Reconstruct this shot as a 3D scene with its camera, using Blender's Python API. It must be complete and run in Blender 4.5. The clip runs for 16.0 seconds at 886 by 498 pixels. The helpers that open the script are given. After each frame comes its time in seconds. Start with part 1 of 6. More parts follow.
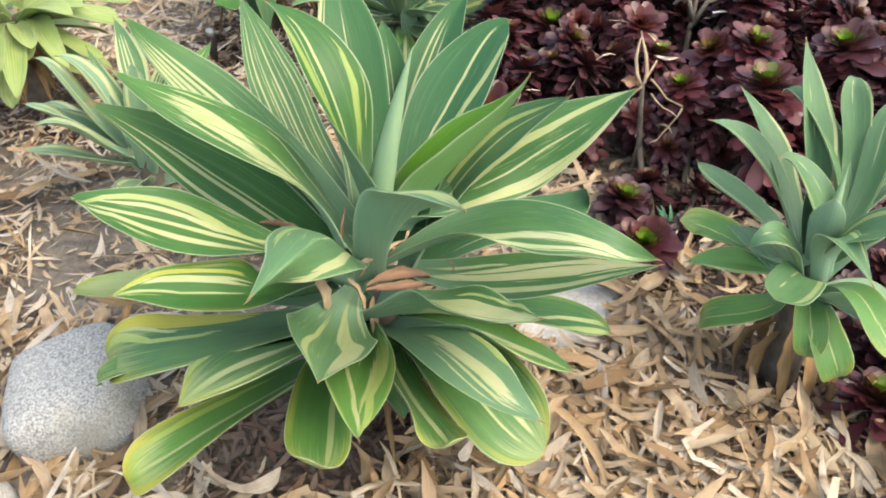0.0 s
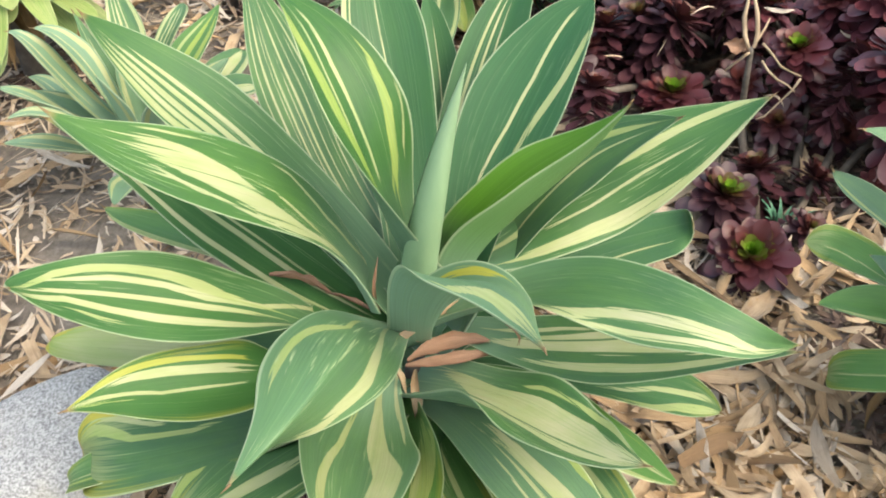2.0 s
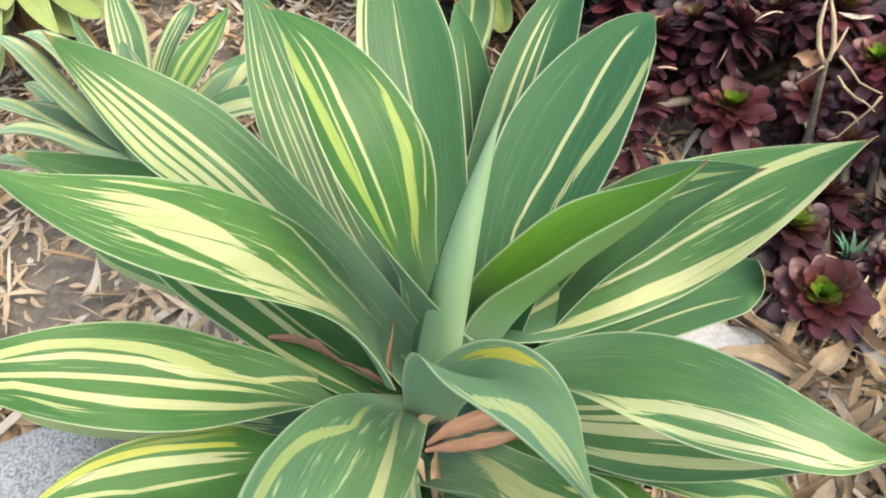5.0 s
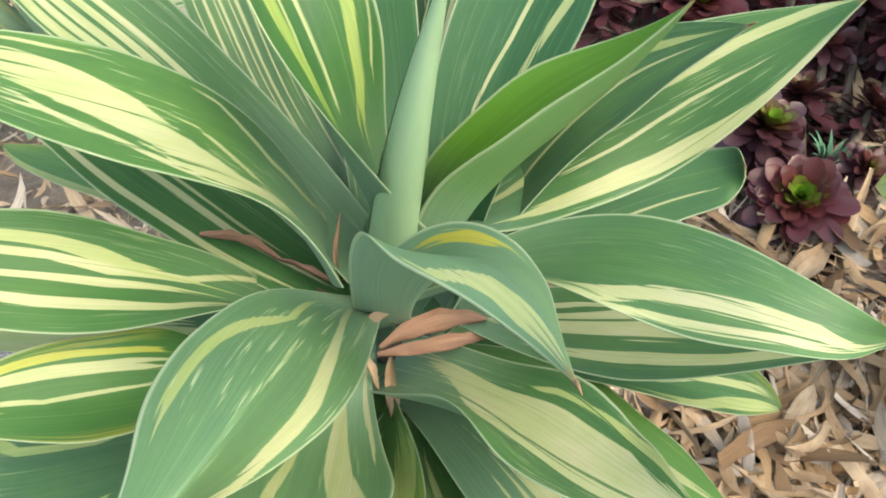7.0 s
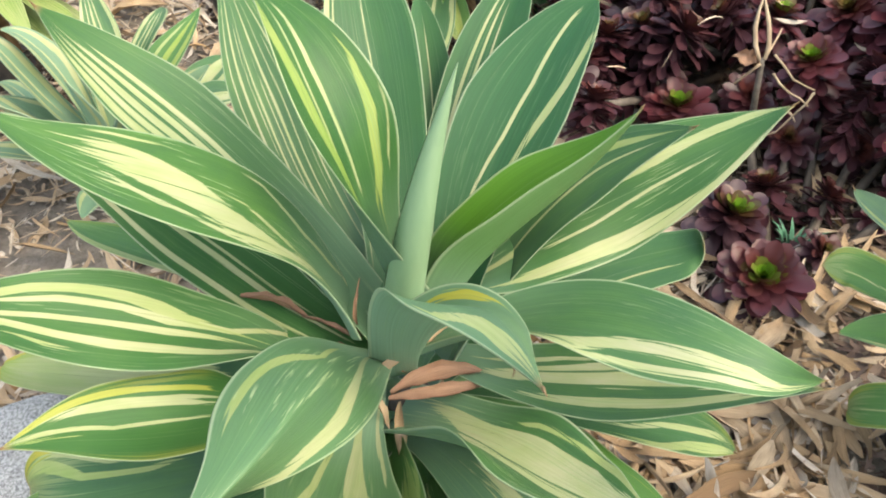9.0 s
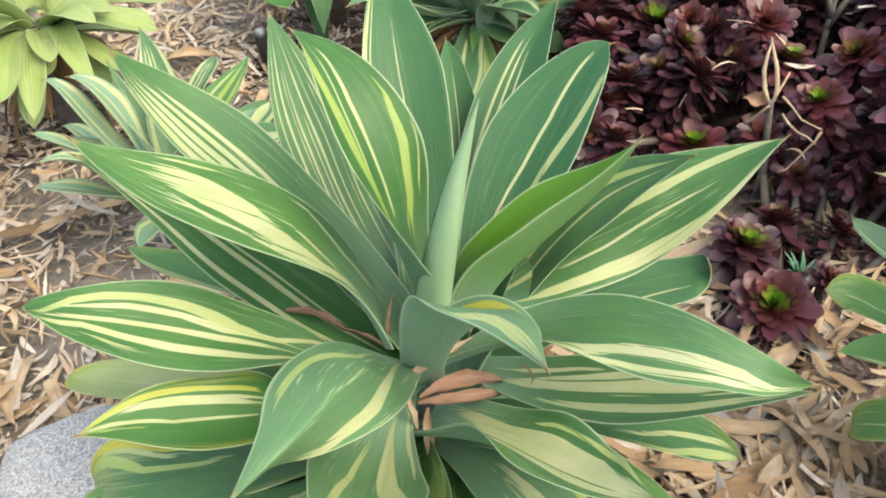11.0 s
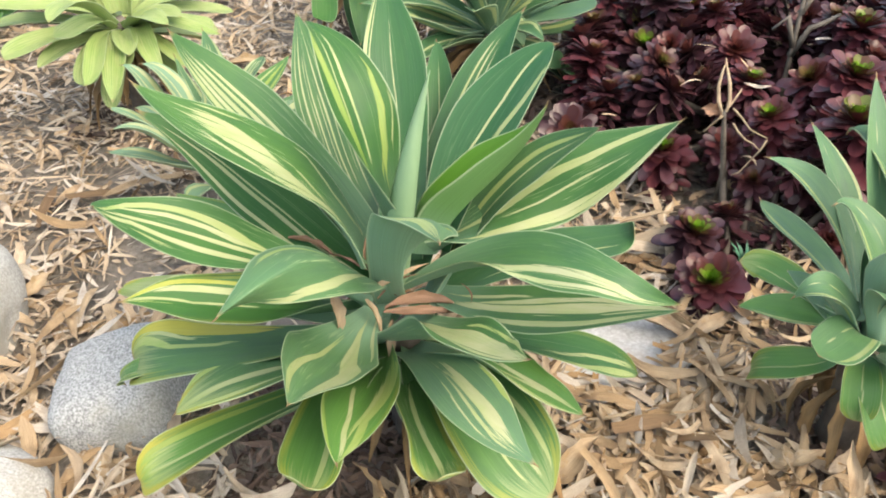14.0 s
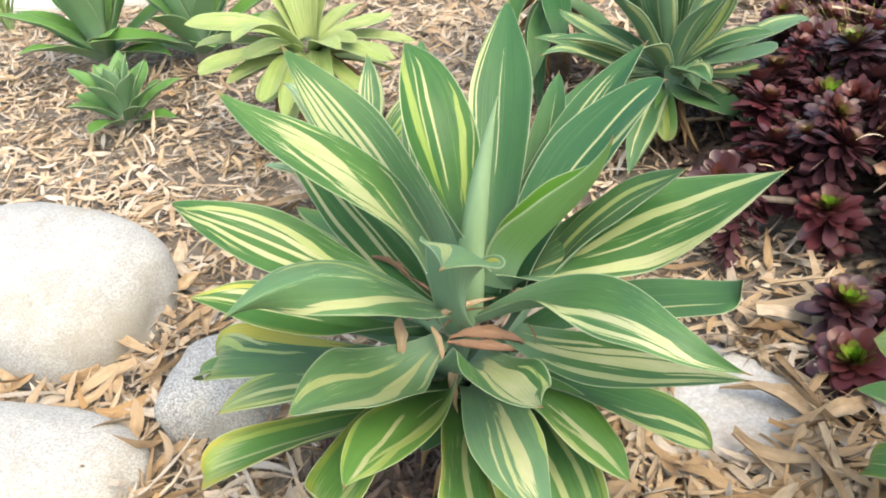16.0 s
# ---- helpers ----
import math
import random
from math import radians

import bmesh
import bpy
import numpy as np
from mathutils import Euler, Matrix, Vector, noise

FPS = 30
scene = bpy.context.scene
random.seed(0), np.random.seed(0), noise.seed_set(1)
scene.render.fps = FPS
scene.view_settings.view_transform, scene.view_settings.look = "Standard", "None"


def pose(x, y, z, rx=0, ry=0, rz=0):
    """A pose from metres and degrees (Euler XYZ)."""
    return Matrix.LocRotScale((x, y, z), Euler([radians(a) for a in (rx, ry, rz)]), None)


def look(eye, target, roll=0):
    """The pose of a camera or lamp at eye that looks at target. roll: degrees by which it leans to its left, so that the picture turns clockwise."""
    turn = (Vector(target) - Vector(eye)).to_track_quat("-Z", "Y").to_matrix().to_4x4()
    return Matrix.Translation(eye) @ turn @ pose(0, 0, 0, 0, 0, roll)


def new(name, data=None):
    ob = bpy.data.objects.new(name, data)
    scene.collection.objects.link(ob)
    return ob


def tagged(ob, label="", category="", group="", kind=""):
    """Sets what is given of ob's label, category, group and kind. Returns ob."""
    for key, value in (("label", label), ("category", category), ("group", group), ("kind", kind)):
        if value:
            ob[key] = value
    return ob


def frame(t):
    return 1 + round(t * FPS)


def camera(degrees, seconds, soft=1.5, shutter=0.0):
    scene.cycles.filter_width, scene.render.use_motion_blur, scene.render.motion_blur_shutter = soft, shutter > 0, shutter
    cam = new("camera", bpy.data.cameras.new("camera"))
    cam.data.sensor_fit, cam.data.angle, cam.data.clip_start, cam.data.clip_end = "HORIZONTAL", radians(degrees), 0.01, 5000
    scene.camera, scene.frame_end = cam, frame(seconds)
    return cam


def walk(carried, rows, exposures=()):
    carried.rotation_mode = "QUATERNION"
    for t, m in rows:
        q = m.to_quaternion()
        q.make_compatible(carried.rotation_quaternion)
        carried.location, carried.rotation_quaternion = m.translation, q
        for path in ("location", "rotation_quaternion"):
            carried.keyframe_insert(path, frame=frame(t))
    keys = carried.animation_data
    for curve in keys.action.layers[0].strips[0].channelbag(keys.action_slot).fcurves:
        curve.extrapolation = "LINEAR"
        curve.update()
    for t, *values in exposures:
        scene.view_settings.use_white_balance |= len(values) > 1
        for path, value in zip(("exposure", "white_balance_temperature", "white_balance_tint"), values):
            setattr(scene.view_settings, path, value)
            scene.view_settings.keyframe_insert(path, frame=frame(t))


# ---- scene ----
cam = camera(51.4, 16.0, soft=1.9)
METRES, EYE, TILT, LEAN, TURN = 1.5, 1.1, -40.0, 0.0, 0.0
ROWS = [
    (0.0, 0.0, 0.0, 0.0, -0.0, 0.0, 0.0),
    (0.5, 0.003, 0.0611, 0.0193, 1.2, -1.33, 0.51),
    (1.0, 0.0084, 0.1472, 0.0536, 3.85, -4.76, 0.08),
    (1.5, 0.009, 0.1785, 0.0765, 5.75, -6.5, 0.14),
    (2.0, -0.0076, 0.1953, 0.1111, 3.2, -6.38, 0.18),
    (2.5, -0.0104, 0.2047, 0.1395, 4.2, -4.92, -0.68),
    (3.0, -0.007, 0.2121, 0.1589, 4.83, -3.8, -0.53),
    (3.5, -0.0105, 0.2232, 0.1586, 5.57, -2.81, -1.18),
    (4.0, -0.0134, 0.2504, 0.155, 6.01, -4.33, -0.92),
    (6.5, -0.0067, 0.3354, 0.123, 3.2, -10.12, 0.18),
    (7.0, -0.0108, 0.3449, 0.1075, 2.77, -10.88, 0.13),
    (7.5, -0.012, 0.3457, 0.1028, 2.51, -11.82, 0.09),
    (8.0, -0.0077, 0.3178, 0.1042, 2.16, -10.65, 0.05),
    (8.5, -0.0075, 0.2854, 0.1045, 2.64, -8.12, -0.32),
    (9.0, -0.0062, 0.2515, 0.1058, 3.0, -5.19, -0.42),
    (11.5, 0.0129, 0.1762, 0.0858, 5.68, -1.68, -1.14),
    (12.0, 0.0224, 0.1587, 0.0798, 5.94, -1.18, -2.18),
    (12.5, 0.0197, 0.1414, 0.0599, 7.03, -2.02, -1.58),
    (13.0, 0.0278, 0.0893, 0.0297, 8.17, -3.06, -3.16),
    (13.5, 0.0628, 0.0388, 0.0174, 8.4, -1.4, -4.18),
    (14.0, 0.1068, 0.0247, 0.0182, 9.18, 0.28, -3.83),
    (14.5, 0.1677, 0.0425, 0.0156, 17.56, 1.21, -8.34),
    (15.0, 0.2204, 0.0585, 0.0149, 21.28, 0.99, -9.95),
    (15.5, 0.2389, 0.0759, 0.0201, 23.46, 0.73, -9.76),
    (16.0, 0.2399, 0.0926, 0.0265, 24.57, 1.06, -10.22),
]
walk(cam, [(t, pose(0, 0, EYE, TILT, LEAN, TURN) @ pose(METRES * x, METRES * y, METRES * z, 90 + pitch, roll, yaw)) for t, x, y, z, yaw, pitch, roll in ROWS],
     exposures=[(0.0, 1.12, 7100, 2)])

# ---- daylight: a bright, thinly overcast sky ----
world = bpy.data.worlds.new("sky")
scene.world = world
world.use_nodes = True
_n, _l = world.node_tree.nodes, world.node_tree.links
_sky = _n.new("ShaderNodeTexSky")
_sky.sky_type = 'NISHITA'
_sky.sun_disc = False
_sky.sun_elevation = radians(54)
_sky.sun_rotation = radians(115)
_sky.air_density, _sky.dust_density, _sky.ozone_density = 1.0, 5.0, 1.0
_l.new(_sky.outputs[0], _n["Background"].inputs[0])
_n["Background"].inputs[1].default_value = 0.225
sun = new("sun", bpy.data.lights.new("sun", 'SUN'))
sun.data.energy, sun.data.angle, sun.data.color = 0.42, radians(40), (1.0, 0.95, 0.87)
sun.matrix_world = look((-2.6, -0.2, 3.9), (0, 1.0, 0))

# ---- materials ----
def nodes_of(name):
    m = bpy.data.materials.new(name)
    m.use_nodes = True
    return m, m.node_tree.nodes, m.node_tree.links, m.node_tree.nodes["Principled BSDF"]


def mix(n, l, fac, a, b, mode='MIX'):
    x = n.new("ShaderNodeMix")
    x.data_type, x.blend_type = 'RGBA', mode
    for sock, v in ((x.inputs[0], fac), (x.inputs[6], a), (x.inputs[7], b)):
        if hasattr(v, "is_output"):
            l.new(v, sock)
        else:
            sock.default_value = v if isinstance(v, (int, float)) else (*v, 1)
    return x.outputs[2]


def noise_of(n, l, scale, detail=4, vector=None, rough=0.55, stretch=None):
    t = n.new("ShaderNodeTexNoise")
    t.inputs["Scale"].default_value, t.inputs["Detail"].default_value = scale, detail
    t.inputs["Roughness"].default_value = rough
    if vector is None:
        vector = n.new("ShaderNodeTexCoord").outputs["Object"]
    if stretch:
        mp = n.new("ShaderNodeMapping")
        mp.inputs["Scale"].default_value = stretch
        l.new(vector, mp.inputs[0])
        vector = mp.outputs[0]
    l.new(vector, t.inputs["Vector"])
    return t.outputs["Fac"]


def ramp(n, l, fac, stops):
    r = n.new("ShaderNodeValToRGB")
    e = r.color_ramp.elements
    while len(e) < len(stops):
        e.new(0.5)
    for k, (p, c) in zip(e, stops):
        k.position, k.color = p, ((c, c, c, 1) if isinstance(c, (int, float)) else (*c, 1))
    l.new(fac, r.inputs[0])
    return r.outputs[0]


def bump(n, l, bsdf, height, strength, distance):
    b = n.new("ShaderNodeBump")
    b.inputs["Strength"].default_value, b.inputs["Distance"].default_value = strength, distance
    l.new(height, b.inputs["Height"])
    l.new(b.outputs[0], bsdf.inputs["Normal"])


def agave_material():
    """Leaf pigment from the mesh: cream stripe, yellowing, waxy bloom, fresh green."""
    m, n, l, p = nodes_of("agave_leaf")
    at = n.new("ShaderNodeAttribute")
    at.attribute_name = "pigment"
    sep = n.new("ShaderNodeSeparateColor")
    l.new(at.outputs["Color"], sep.inputs[0])
    uv = n.new("ShaderNodeUVMap").outputs[0]
    rnd = n.new("ShaderNodeObjectInfo").outputs["Random"]
    shift = n.new("ShaderNodeVectorMath")
    comb = n.new("ShaderNodeCombineXYZ")
    l.new(rnd, comb.inputs[2])
    sc = n.new("ShaderNodeVectorMath")
    sc.operation = 'SCALE'
    sc.inputs["Scale"].default_value = 37.0
    l.new(comb.outputs[0], sc.inputs[0])
    l.new(uv, shift.inputs[0])
    l.new(sc.outputs[0], shift.inputs[1])
    v = shift.outputs[0]
    fibre = noise_of(n, l, 1.0, 5, v, 0.6, (80, 2.2, 1))
    cloud = noise_of(n, l, 1.0, 4, v, 0.6, (4, 5, 1))
    fleck = noise_of(n, l, 1.0, 2, v, 0.5, (44, 7, 1))
    patch = noise_of(n, l, 1.0, 2, v, 0.5, (3.0, 3.6, 1))
    green = ramp(n, l, cloud, [(0.28, (0.028, 0.098, 0.033)), (0.50, (0.046, 0.138, 0.033)), (0.72, (0.072, 0.180, 0.036))])
    green = mix(n, l, at.outputs["Alpha"], green, (0.125, 0.300, 0.028))
    # darker green leaf by leaf: own tone, plus shade put into the colour
    shade_node = n.new("ShaderNodeAttribute")
    shade_node.attribute_name = "deep_shade"
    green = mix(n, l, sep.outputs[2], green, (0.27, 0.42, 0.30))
    green = mix(n, l, shade_node.outputs["Fac"], green, (0.030, 0.115, 0.042))
    green = mix(n, l, 1.0, green, ramp(n, l, fibre, [(0.28, 0.87), (0.72, 1.10)]), 'MULTIPLY')
    cream = ramp(n, l, cloud, [(0.25, (0.38, 0.45, 0.205)), (0.52, (0.455, 0.485, 0.275)), (0.75, (0.52, 0.52, 0.345))])
    lime = ramp(n, l, cloud, [(0.3, (0.235, 0.365, 0.07)), (0.75, (0.36, 0.44, 0.13))])
    pale = mix(n, l, ramp(n, l, sep.outputs[1], [(0.0, 0.0), (0.75, 1.0)]), cream, lime)
    pale = mix(n, l, ramp(n, l, sep.outputs[1], [(0.78, 0.0), (0.98, 0.85)]), pale, (0.47, 0.42, 0.06))
    pale = mix(n, l, 1.0, pale, ramp(n, l, fibre, [(0.3, 0.88), (0.7, 1.06)]), 'MULTIPLY')
    # stripe edges break up along the fibres
    add = n.new("ShaderNodeMath")
    add.operation = 'MULTIPLY_ADD'
    l.new(fibre, add.inputs[0])
    add.inputs[1].default_value = 0.6
    l.new(sep.outputs[0], add.inputs[2])
    # dark lines and half-green bands inside the stripes
    long = noise_of(n, l, 1.0, 3, v, 0.6, (13, 0.7, 1))
    thin = noise_of(n, l, 1.0, 2, v, 0.5, (50, 0.8, 1))
    inside = mix(n, l, 1.0, ramp(n, l, long, [(0.30, 0.62), (0.38, 1.0)]), ramp(n, l, thin, [(0.28, 0.25), (0.33, 1.0)]), 'MULTIPLY')
    inner = n.new("ShaderNodeMath")
    inner.operation = 'MULTIPLY'
    l.new(inside, inner.inputs[0])
    l.new(add.outputs[0], inner.inputs[1])
    soft = ramp(n, l, inner.outputs[0], [(0.42, 0.0), (0.56, 0.38), (0.72, 0.58), (0.86, 1.0)])
    col = mix(n, l, soft, green, pale)
    # faint pale hairlines along the fibres
    hair = mix(n, l, 1.0, ramp(n, l, noise_of(n, l, 1.0, 2, v, 0.5, (95, 0.7, 1)), [(0.60, 0.0), (0.68, 0.42)]), ramp(n, l, long, [(0.42, 0.0), (0.6, 1.0)]), 'MULTIPLY')
    col = mix(n, l, hair, col, (0.25, 0.38, 0.17))
    # short pale dashes in clusters
    many = n.new("ShaderNodeAttribute")
    many.attribute_name = "dash"
    dash = mix(n, l, 1.0, ramp(n, l, fleck, [(0.60, 0.0), (0.65, 0.85)]), ramp(n, l, patch, [(0.46, 0.0), (0.55, 1.0)]), 'MULTIPLY')
    dash = mix(n, l, 1.0, dash, many.outputs["Color"], 'MULTIPLY')
    col = mix(n, l, dash, col, (0.40, 0.50, 0.27))
    # brown nicks
    nick = ramp(n, l, noise_of(n, l, 1.0, 3, v, 0.7, (26, 40, 1)), [(0.75, 0.0), (0.79, 0.6)])
    col = mix(n, l, nick, col, (0.10, 0.07, 0.03))
    # pale horny rim
    sx = n.new("ShaderNodeSeparateXYZ")
    l.new(uv, sx.inputs[0])
    away = n.new("ShaderNodeMath")
    away.operation = 'SUBTRACT'
    l.new(sx.outputs[0], away.inputs[0])
    away.inputs[1].default_value = 0.5
    size = n.new("ShaderNodeMath")
    size.operation = 'ABSOLUTE'
    l.new(away.outputs[0], size.inputs[0])
    col = mix(n, l, ramp(n, l, size.outputs[0], [(0.481, 0.0), (0.489, 0.6)]), col, (0.47, 0.55, 0.36))
    # dry brown tip
    col = mix(n, l, ramp(n, l, sx.outputs[1], [(0.972, 0.0), (0.992, 0.75)]), col, (0.34, 0.25, 0.12))
    l.new(col, p.inputs["Base Color"])
    l.new(ramp(n, l, cloud, [(0.2, 0.38), (0.8, 0.56)]), p.inputs["Roughness"])
    p.inputs["Specular IOR Level"].default_value = 0.42
    bump(n, l, p, fibre, 0.25, 0.002)
    # thin flesh lets some light through
    tr = n.new("ShaderNodeBsdfTranslucent")
    l.new(col, tr.inputs[0])
    ms = n.new("ShaderNodeMixShader")
    ms.inputs[0].default_value = 0.26
    l.new(p.outputs[0], ms.inputs[1])
    l.new(tr.outputs[0], ms.inputs[2])
    l.new(ms.outputs[0], n["Material Output"].inputs[0])
    return m


def soil_material():
    m, n, l, p = nodes_of("soil")
    big = noise_of(n, l, 3.0, 6)
    fine = noise_of(n, l, 60, 6, rough=0.7)
    col = ramp(n, l, big, [(0.3, (0.10, 0.083, 0.068)), (0.5, (0.20, 0.172, 0.147)), (0.72, (0.31, 0.275, 0.235))])
    col = mix(n, l, 0.75, col, ramp(n, l, fine, [(0.3, 0.45), (0.7, 1.35)]), 'MULTIPLY')
    l.new(col, p.inputs["Base Color"])
    p.inputs["Roughness"].default_value = 0.95
    bump(n, l, p, fine, 0.9, 0.012)
    return m


def litter_material(name, light, mid, dark, bleach=0.32):
    m, n, l, p = nodes_of(name)
    g = n.new("ShaderNodeNewGeometry").outputs["Random Per Island"]
    uv = n.new("ShaderNodeUVMap").outputs[0]
    grain = noise_of(n, l, 1.0, 4, uv, 0.6, (28, 3, 1))
    blot = noise_of(n, l, 22, 3)
    grey = tuple((1 - 1.7 * bleach) * c + bleach for c in light)
    rust = (mid[0], mid[1] * 0.88, mid[2] * 0.68)
    col = ramp(n, l, g, [(0.0, dark), (0.16, mid), (0.36, light), (0.56, grey), (0.72, mid), (0.86, light), (1.0, rust)])
    col = mix(n, l, 1.0, col, ramp(n, l, grain, [(0.25, 0.56), (0.75, 1.24)]), 'MULTIPLY')
    col = mix(n, l, ramp(n, l, blot, [(0.50, 0.0), (0.72, 0.62)]), col, dark)
    l.new(col, p.inputs["Base Color"])
    p.inputs["Roughness"].default_value = 0.7
    p.inputs["Specular IOR Level"].default_value = 0.3
    bump(n, l, p, grain, 0.4, 0.002)
    return m


def granite_material(name, base, speck, dirt, grain=210, pepper=0.5):
    """Speckled stone with weathered patches, and fine pits."""
    m, n, l, p = nodes_of(name)
    a = noise_of(n, l, grain, 3, rough=0.7)
    b = noise_of(n, l, grain * 1.5, 2, rough=0.6)
    c = noise_of(n, l, 5, 6, rough=0.65)
    d = noise_of(n, l, 22, 5, rough=0.7)
    col = ramp(n, l, a, [(0.36, speck), (0.47, tuple(0.5 * (x + y) for x, y in zip(base, speck))), (0.56, base), (0.72, tuple(min(0.9, x * 1.18) for x in base))])
    col = mix(n, l, pepper, col, ramp(n, l, b, [(0.35, 0.5), (0.62, 1.15)]), 'MULTIPLY')
    col = mix(n, l, 1.0, col, ramp(n, l, d, [(0.3, 0.86), (0.6, 1.04)]), 'MULTIPLY')
    col = mix(n, l, ramp(n, l, c, [(0.50, 0.0), (0.66, 0.7)]), col, dirt)
    pit = ramp(n, l, d, [(0.66, 0.0), (0.72, 0.5)])
    col = mix(n, l, pit, col, tuple(0.6 * x for x in dirt))
    l.new(col, p.inputs["Base Color"])
    p.inputs["Roughness"].default_value = 0.85
    bump(n, l, p, mix(n, l, 0.5, a, d), 0.5, 0.006)
    return m


def aeonium_material():
    """Leaf pigment from the mesh: green eye, red ring round it."""
    m, n, l, p = nodes_of("aeonium_leaf")
    at = n.new("ShaderNodeAttribute")
    at.attribute_name = "pigment"
    sep = n.new("ShaderNodeSeparateColor")
    l.new(at.outputs["Color"], sep.inputs[0])
    rnd = n.new("ShaderNodeObjectInfo").outputs["Random"]
    isl = n.new("ShaderNodeNewGeometry").outputs["Random Per Island"]
    cl = noise_of(n, l, 30, 3)
    dark = ramp(n, l, rnd, [(0.0, (0.044, 0.021, 0.028)), (0.5, (0.062, 0.021, 0.027)), (1.0, (0.105, 0.023, 0.030))])
    dark = mix(n, l, ramp(n, l, isl, [(0.0, 0.0), (0.7, 0.25), (1.0, 0.8)]), dark, (0.060, 0.026, 0.036))
    dark = mix(n, l, ramp(n, l, cl, [(0.45, 0.0), (0.75, 0.5)]), dark, (0.042, 0.020, 0.024))
    dark = mix(n, l, sep.outputs[1], dark, (0.100, 0.026, 0.016))
    col = mix(n, l, sep.outputs[0], dark, (0.19, 0.41, 0.028))
    l.new(col, p.inputs["Base Color"])
    p.inputs["Roughness"].default_value = 0.33
    p.inputs["Specular IOR Level"].default_value = 0.42
    bump(n, l, p, cl, 0.2, 0.002)
    return m


def plain_material(name, a, b, scale, rough, stretch=None, strength=0.3):
    m, n, l, p = nodes_of(name)
    f = noise_of(n, l, scale, 5, stretch=stretch)
    l.new(ramp(n, l, f, [(0.3, a), (0.7, b)]), p.inputs["Base Color"])
    p.inputs["Roughness"].default_value = rough
    bump(n, l, p, f, strength, 0.003)
    return m


AGAVE = agave_material()
SOIL = soil_material()
LITTER = litter_material("dry_leaf", (0.56, 0.455, 0.345), (0.45, 0.335, 0.228), (0.19, 0.130, 0.085))
THICK = litter_material("dry_leaf_heap", (0.46, 0.355, 0.245), (0.34, 0.230, 0.130), (0.13, 0.080, 0.045), 0.26)
SHEATH = litter_material("dry_sheath", (0.27, 0.155, 0.098), (0.25, 0.115, 0.060), (0.13, 0.066, 0.040), 0.03)
TWIG = plain_material("twig", (0.24, 0.17, 0.11), (0.46, 0.36, 0.25), 40, 0.85)
GREYWOOD = plain_material("grey_wood", (0.085, 0.07, 0.058), (0.19, 0.165, 0.14), 60, 0.85)
GRANITE = granite_material("grey_granite", (0.42, 0.42, 0.42), (0.17, 0.17, 0.175), (0.30, 0.285, 0.24), 270, 0.4)
PALESTONE = granite_material("pale_granite", (0.425, 0.428, 0.43), (0.30, 0.295, 0.288), (0.28, 0.257, 0.212), 240, 0.36)
WHITESTONE = granite_material("whitish_stone", (0.50, 0.50, 0.505), (0.42, 0.415, 0.405), (0.36, 0.28, 0.21), 120, 0.18)
HEART = plain_material("waxy_agave_heart", (0.17, 0.285, 0.165), (0.28, 0.40, 0.24), 7, 0.5, (3, 3, 0.5), 0.1)
DEADLEAF = litter_material("brown_dead_leaf", (0.26, 0.165, 0.08), (0.21, 0.12, 0.05), (0.10, 0.06, 0.032), 0.0)
SPINE = plain_material("dry_spine", (0.16, 0.10, 0.05), (0.30, 0.20, 0.10), 60, 0.7)
AEONIUM = aeonium_material()
BARK = plain_material("succulent_stem", (0.12, 0.10, 0.08), (0.30, 0.26, 0.22), 35, 0.85, strength=0.6)
CONCRETE = plain_material("concrete", (0.52, 0.52, 0.51), (0.64, 0.64, 0.63), 14, 0.9)
BIGDRY = litter_material("dry_agave_leaf", (0.42, 0.30, 0.175), (0.34, 0.215, 0.105), (0.17, 0.095, 0.05), 0.08)
BLACK = plain_material("black_plastic", (0.012, 0.012, 0.013), (0.025, 0.025, 0.027), 30, 0.4)
CLEAR = plain_material("clear_plastic", (0.16, 0.18, 0.18), (0.30, 0.32, 0.32), 60, 0.2)
SPRIG = plain_material("sprig_leaf", (0.07, 0.20, 0.13), (0.15, 0.33, 0.23), 60, 0.5)
HEATH = plain_material("yellow_sprig", (0.22, 0.24, 0.04), (0.42, 0.38, 0.09), 60, 0.6)
GRASS = plain_material("grass_blade", (0.16, 0.22, 0.05), (0.34, 0.34, 0.12), 20, 0.6)
# dead-leaf colour made darker so that it also holds shade under plants
SHADED_HUMUS = litter_material("shade_dark_dead_leaf", (0.17, 0.120, 0.095), (0.11, 0.072, 0.058), (0.05, 0.033, 0.03), 0.03)
DARKSTEM = plain_material("aeonium_stem", (0.06, 0.048, 0.04), (0.15, 0.125, 0.105), 35, 0.85, strength=0.6)

# ---- mesh helpers ----
def mesh_of(name, verts, faces, material, smooth=True, uv=None, pigment=None):
    me = bpy.data.meshes.new(name)
    me.from_pydata([tuple(v) for v in verts], [], [tuple(f) for f in faces])
    if smooth:
        me.polygons.foreach_set("use_smooth", [True] * len(me.polygons))
    if uv is not None:
        lay = me.uv_layers.new(name="UVMap")
        idx = np.empty(len(me.loops), dtype=np.int32)
        me.loops.foreach_get("vertex_index", idx)
        lay.data.foreach_set("uv", np.asarray(uv, dtype=np.float32)[idx].ravel())
    if pigment is not None:
        a = me.attributes.new("pigment", 'FLOAT_COLOR', 'POINT')
        a.data.foreach_set("color", np.asarray(pigment, dtype=np.float32).ravel())
    me.materials.append(material)
    me.update()
    return me


def part(name, me, parent, label="", at=None):
    ob = new(name, me)
    ob.parent = parent
    if at is not None:
        ob.matrix_local = at
    return tagged(ob, label) if label else ob


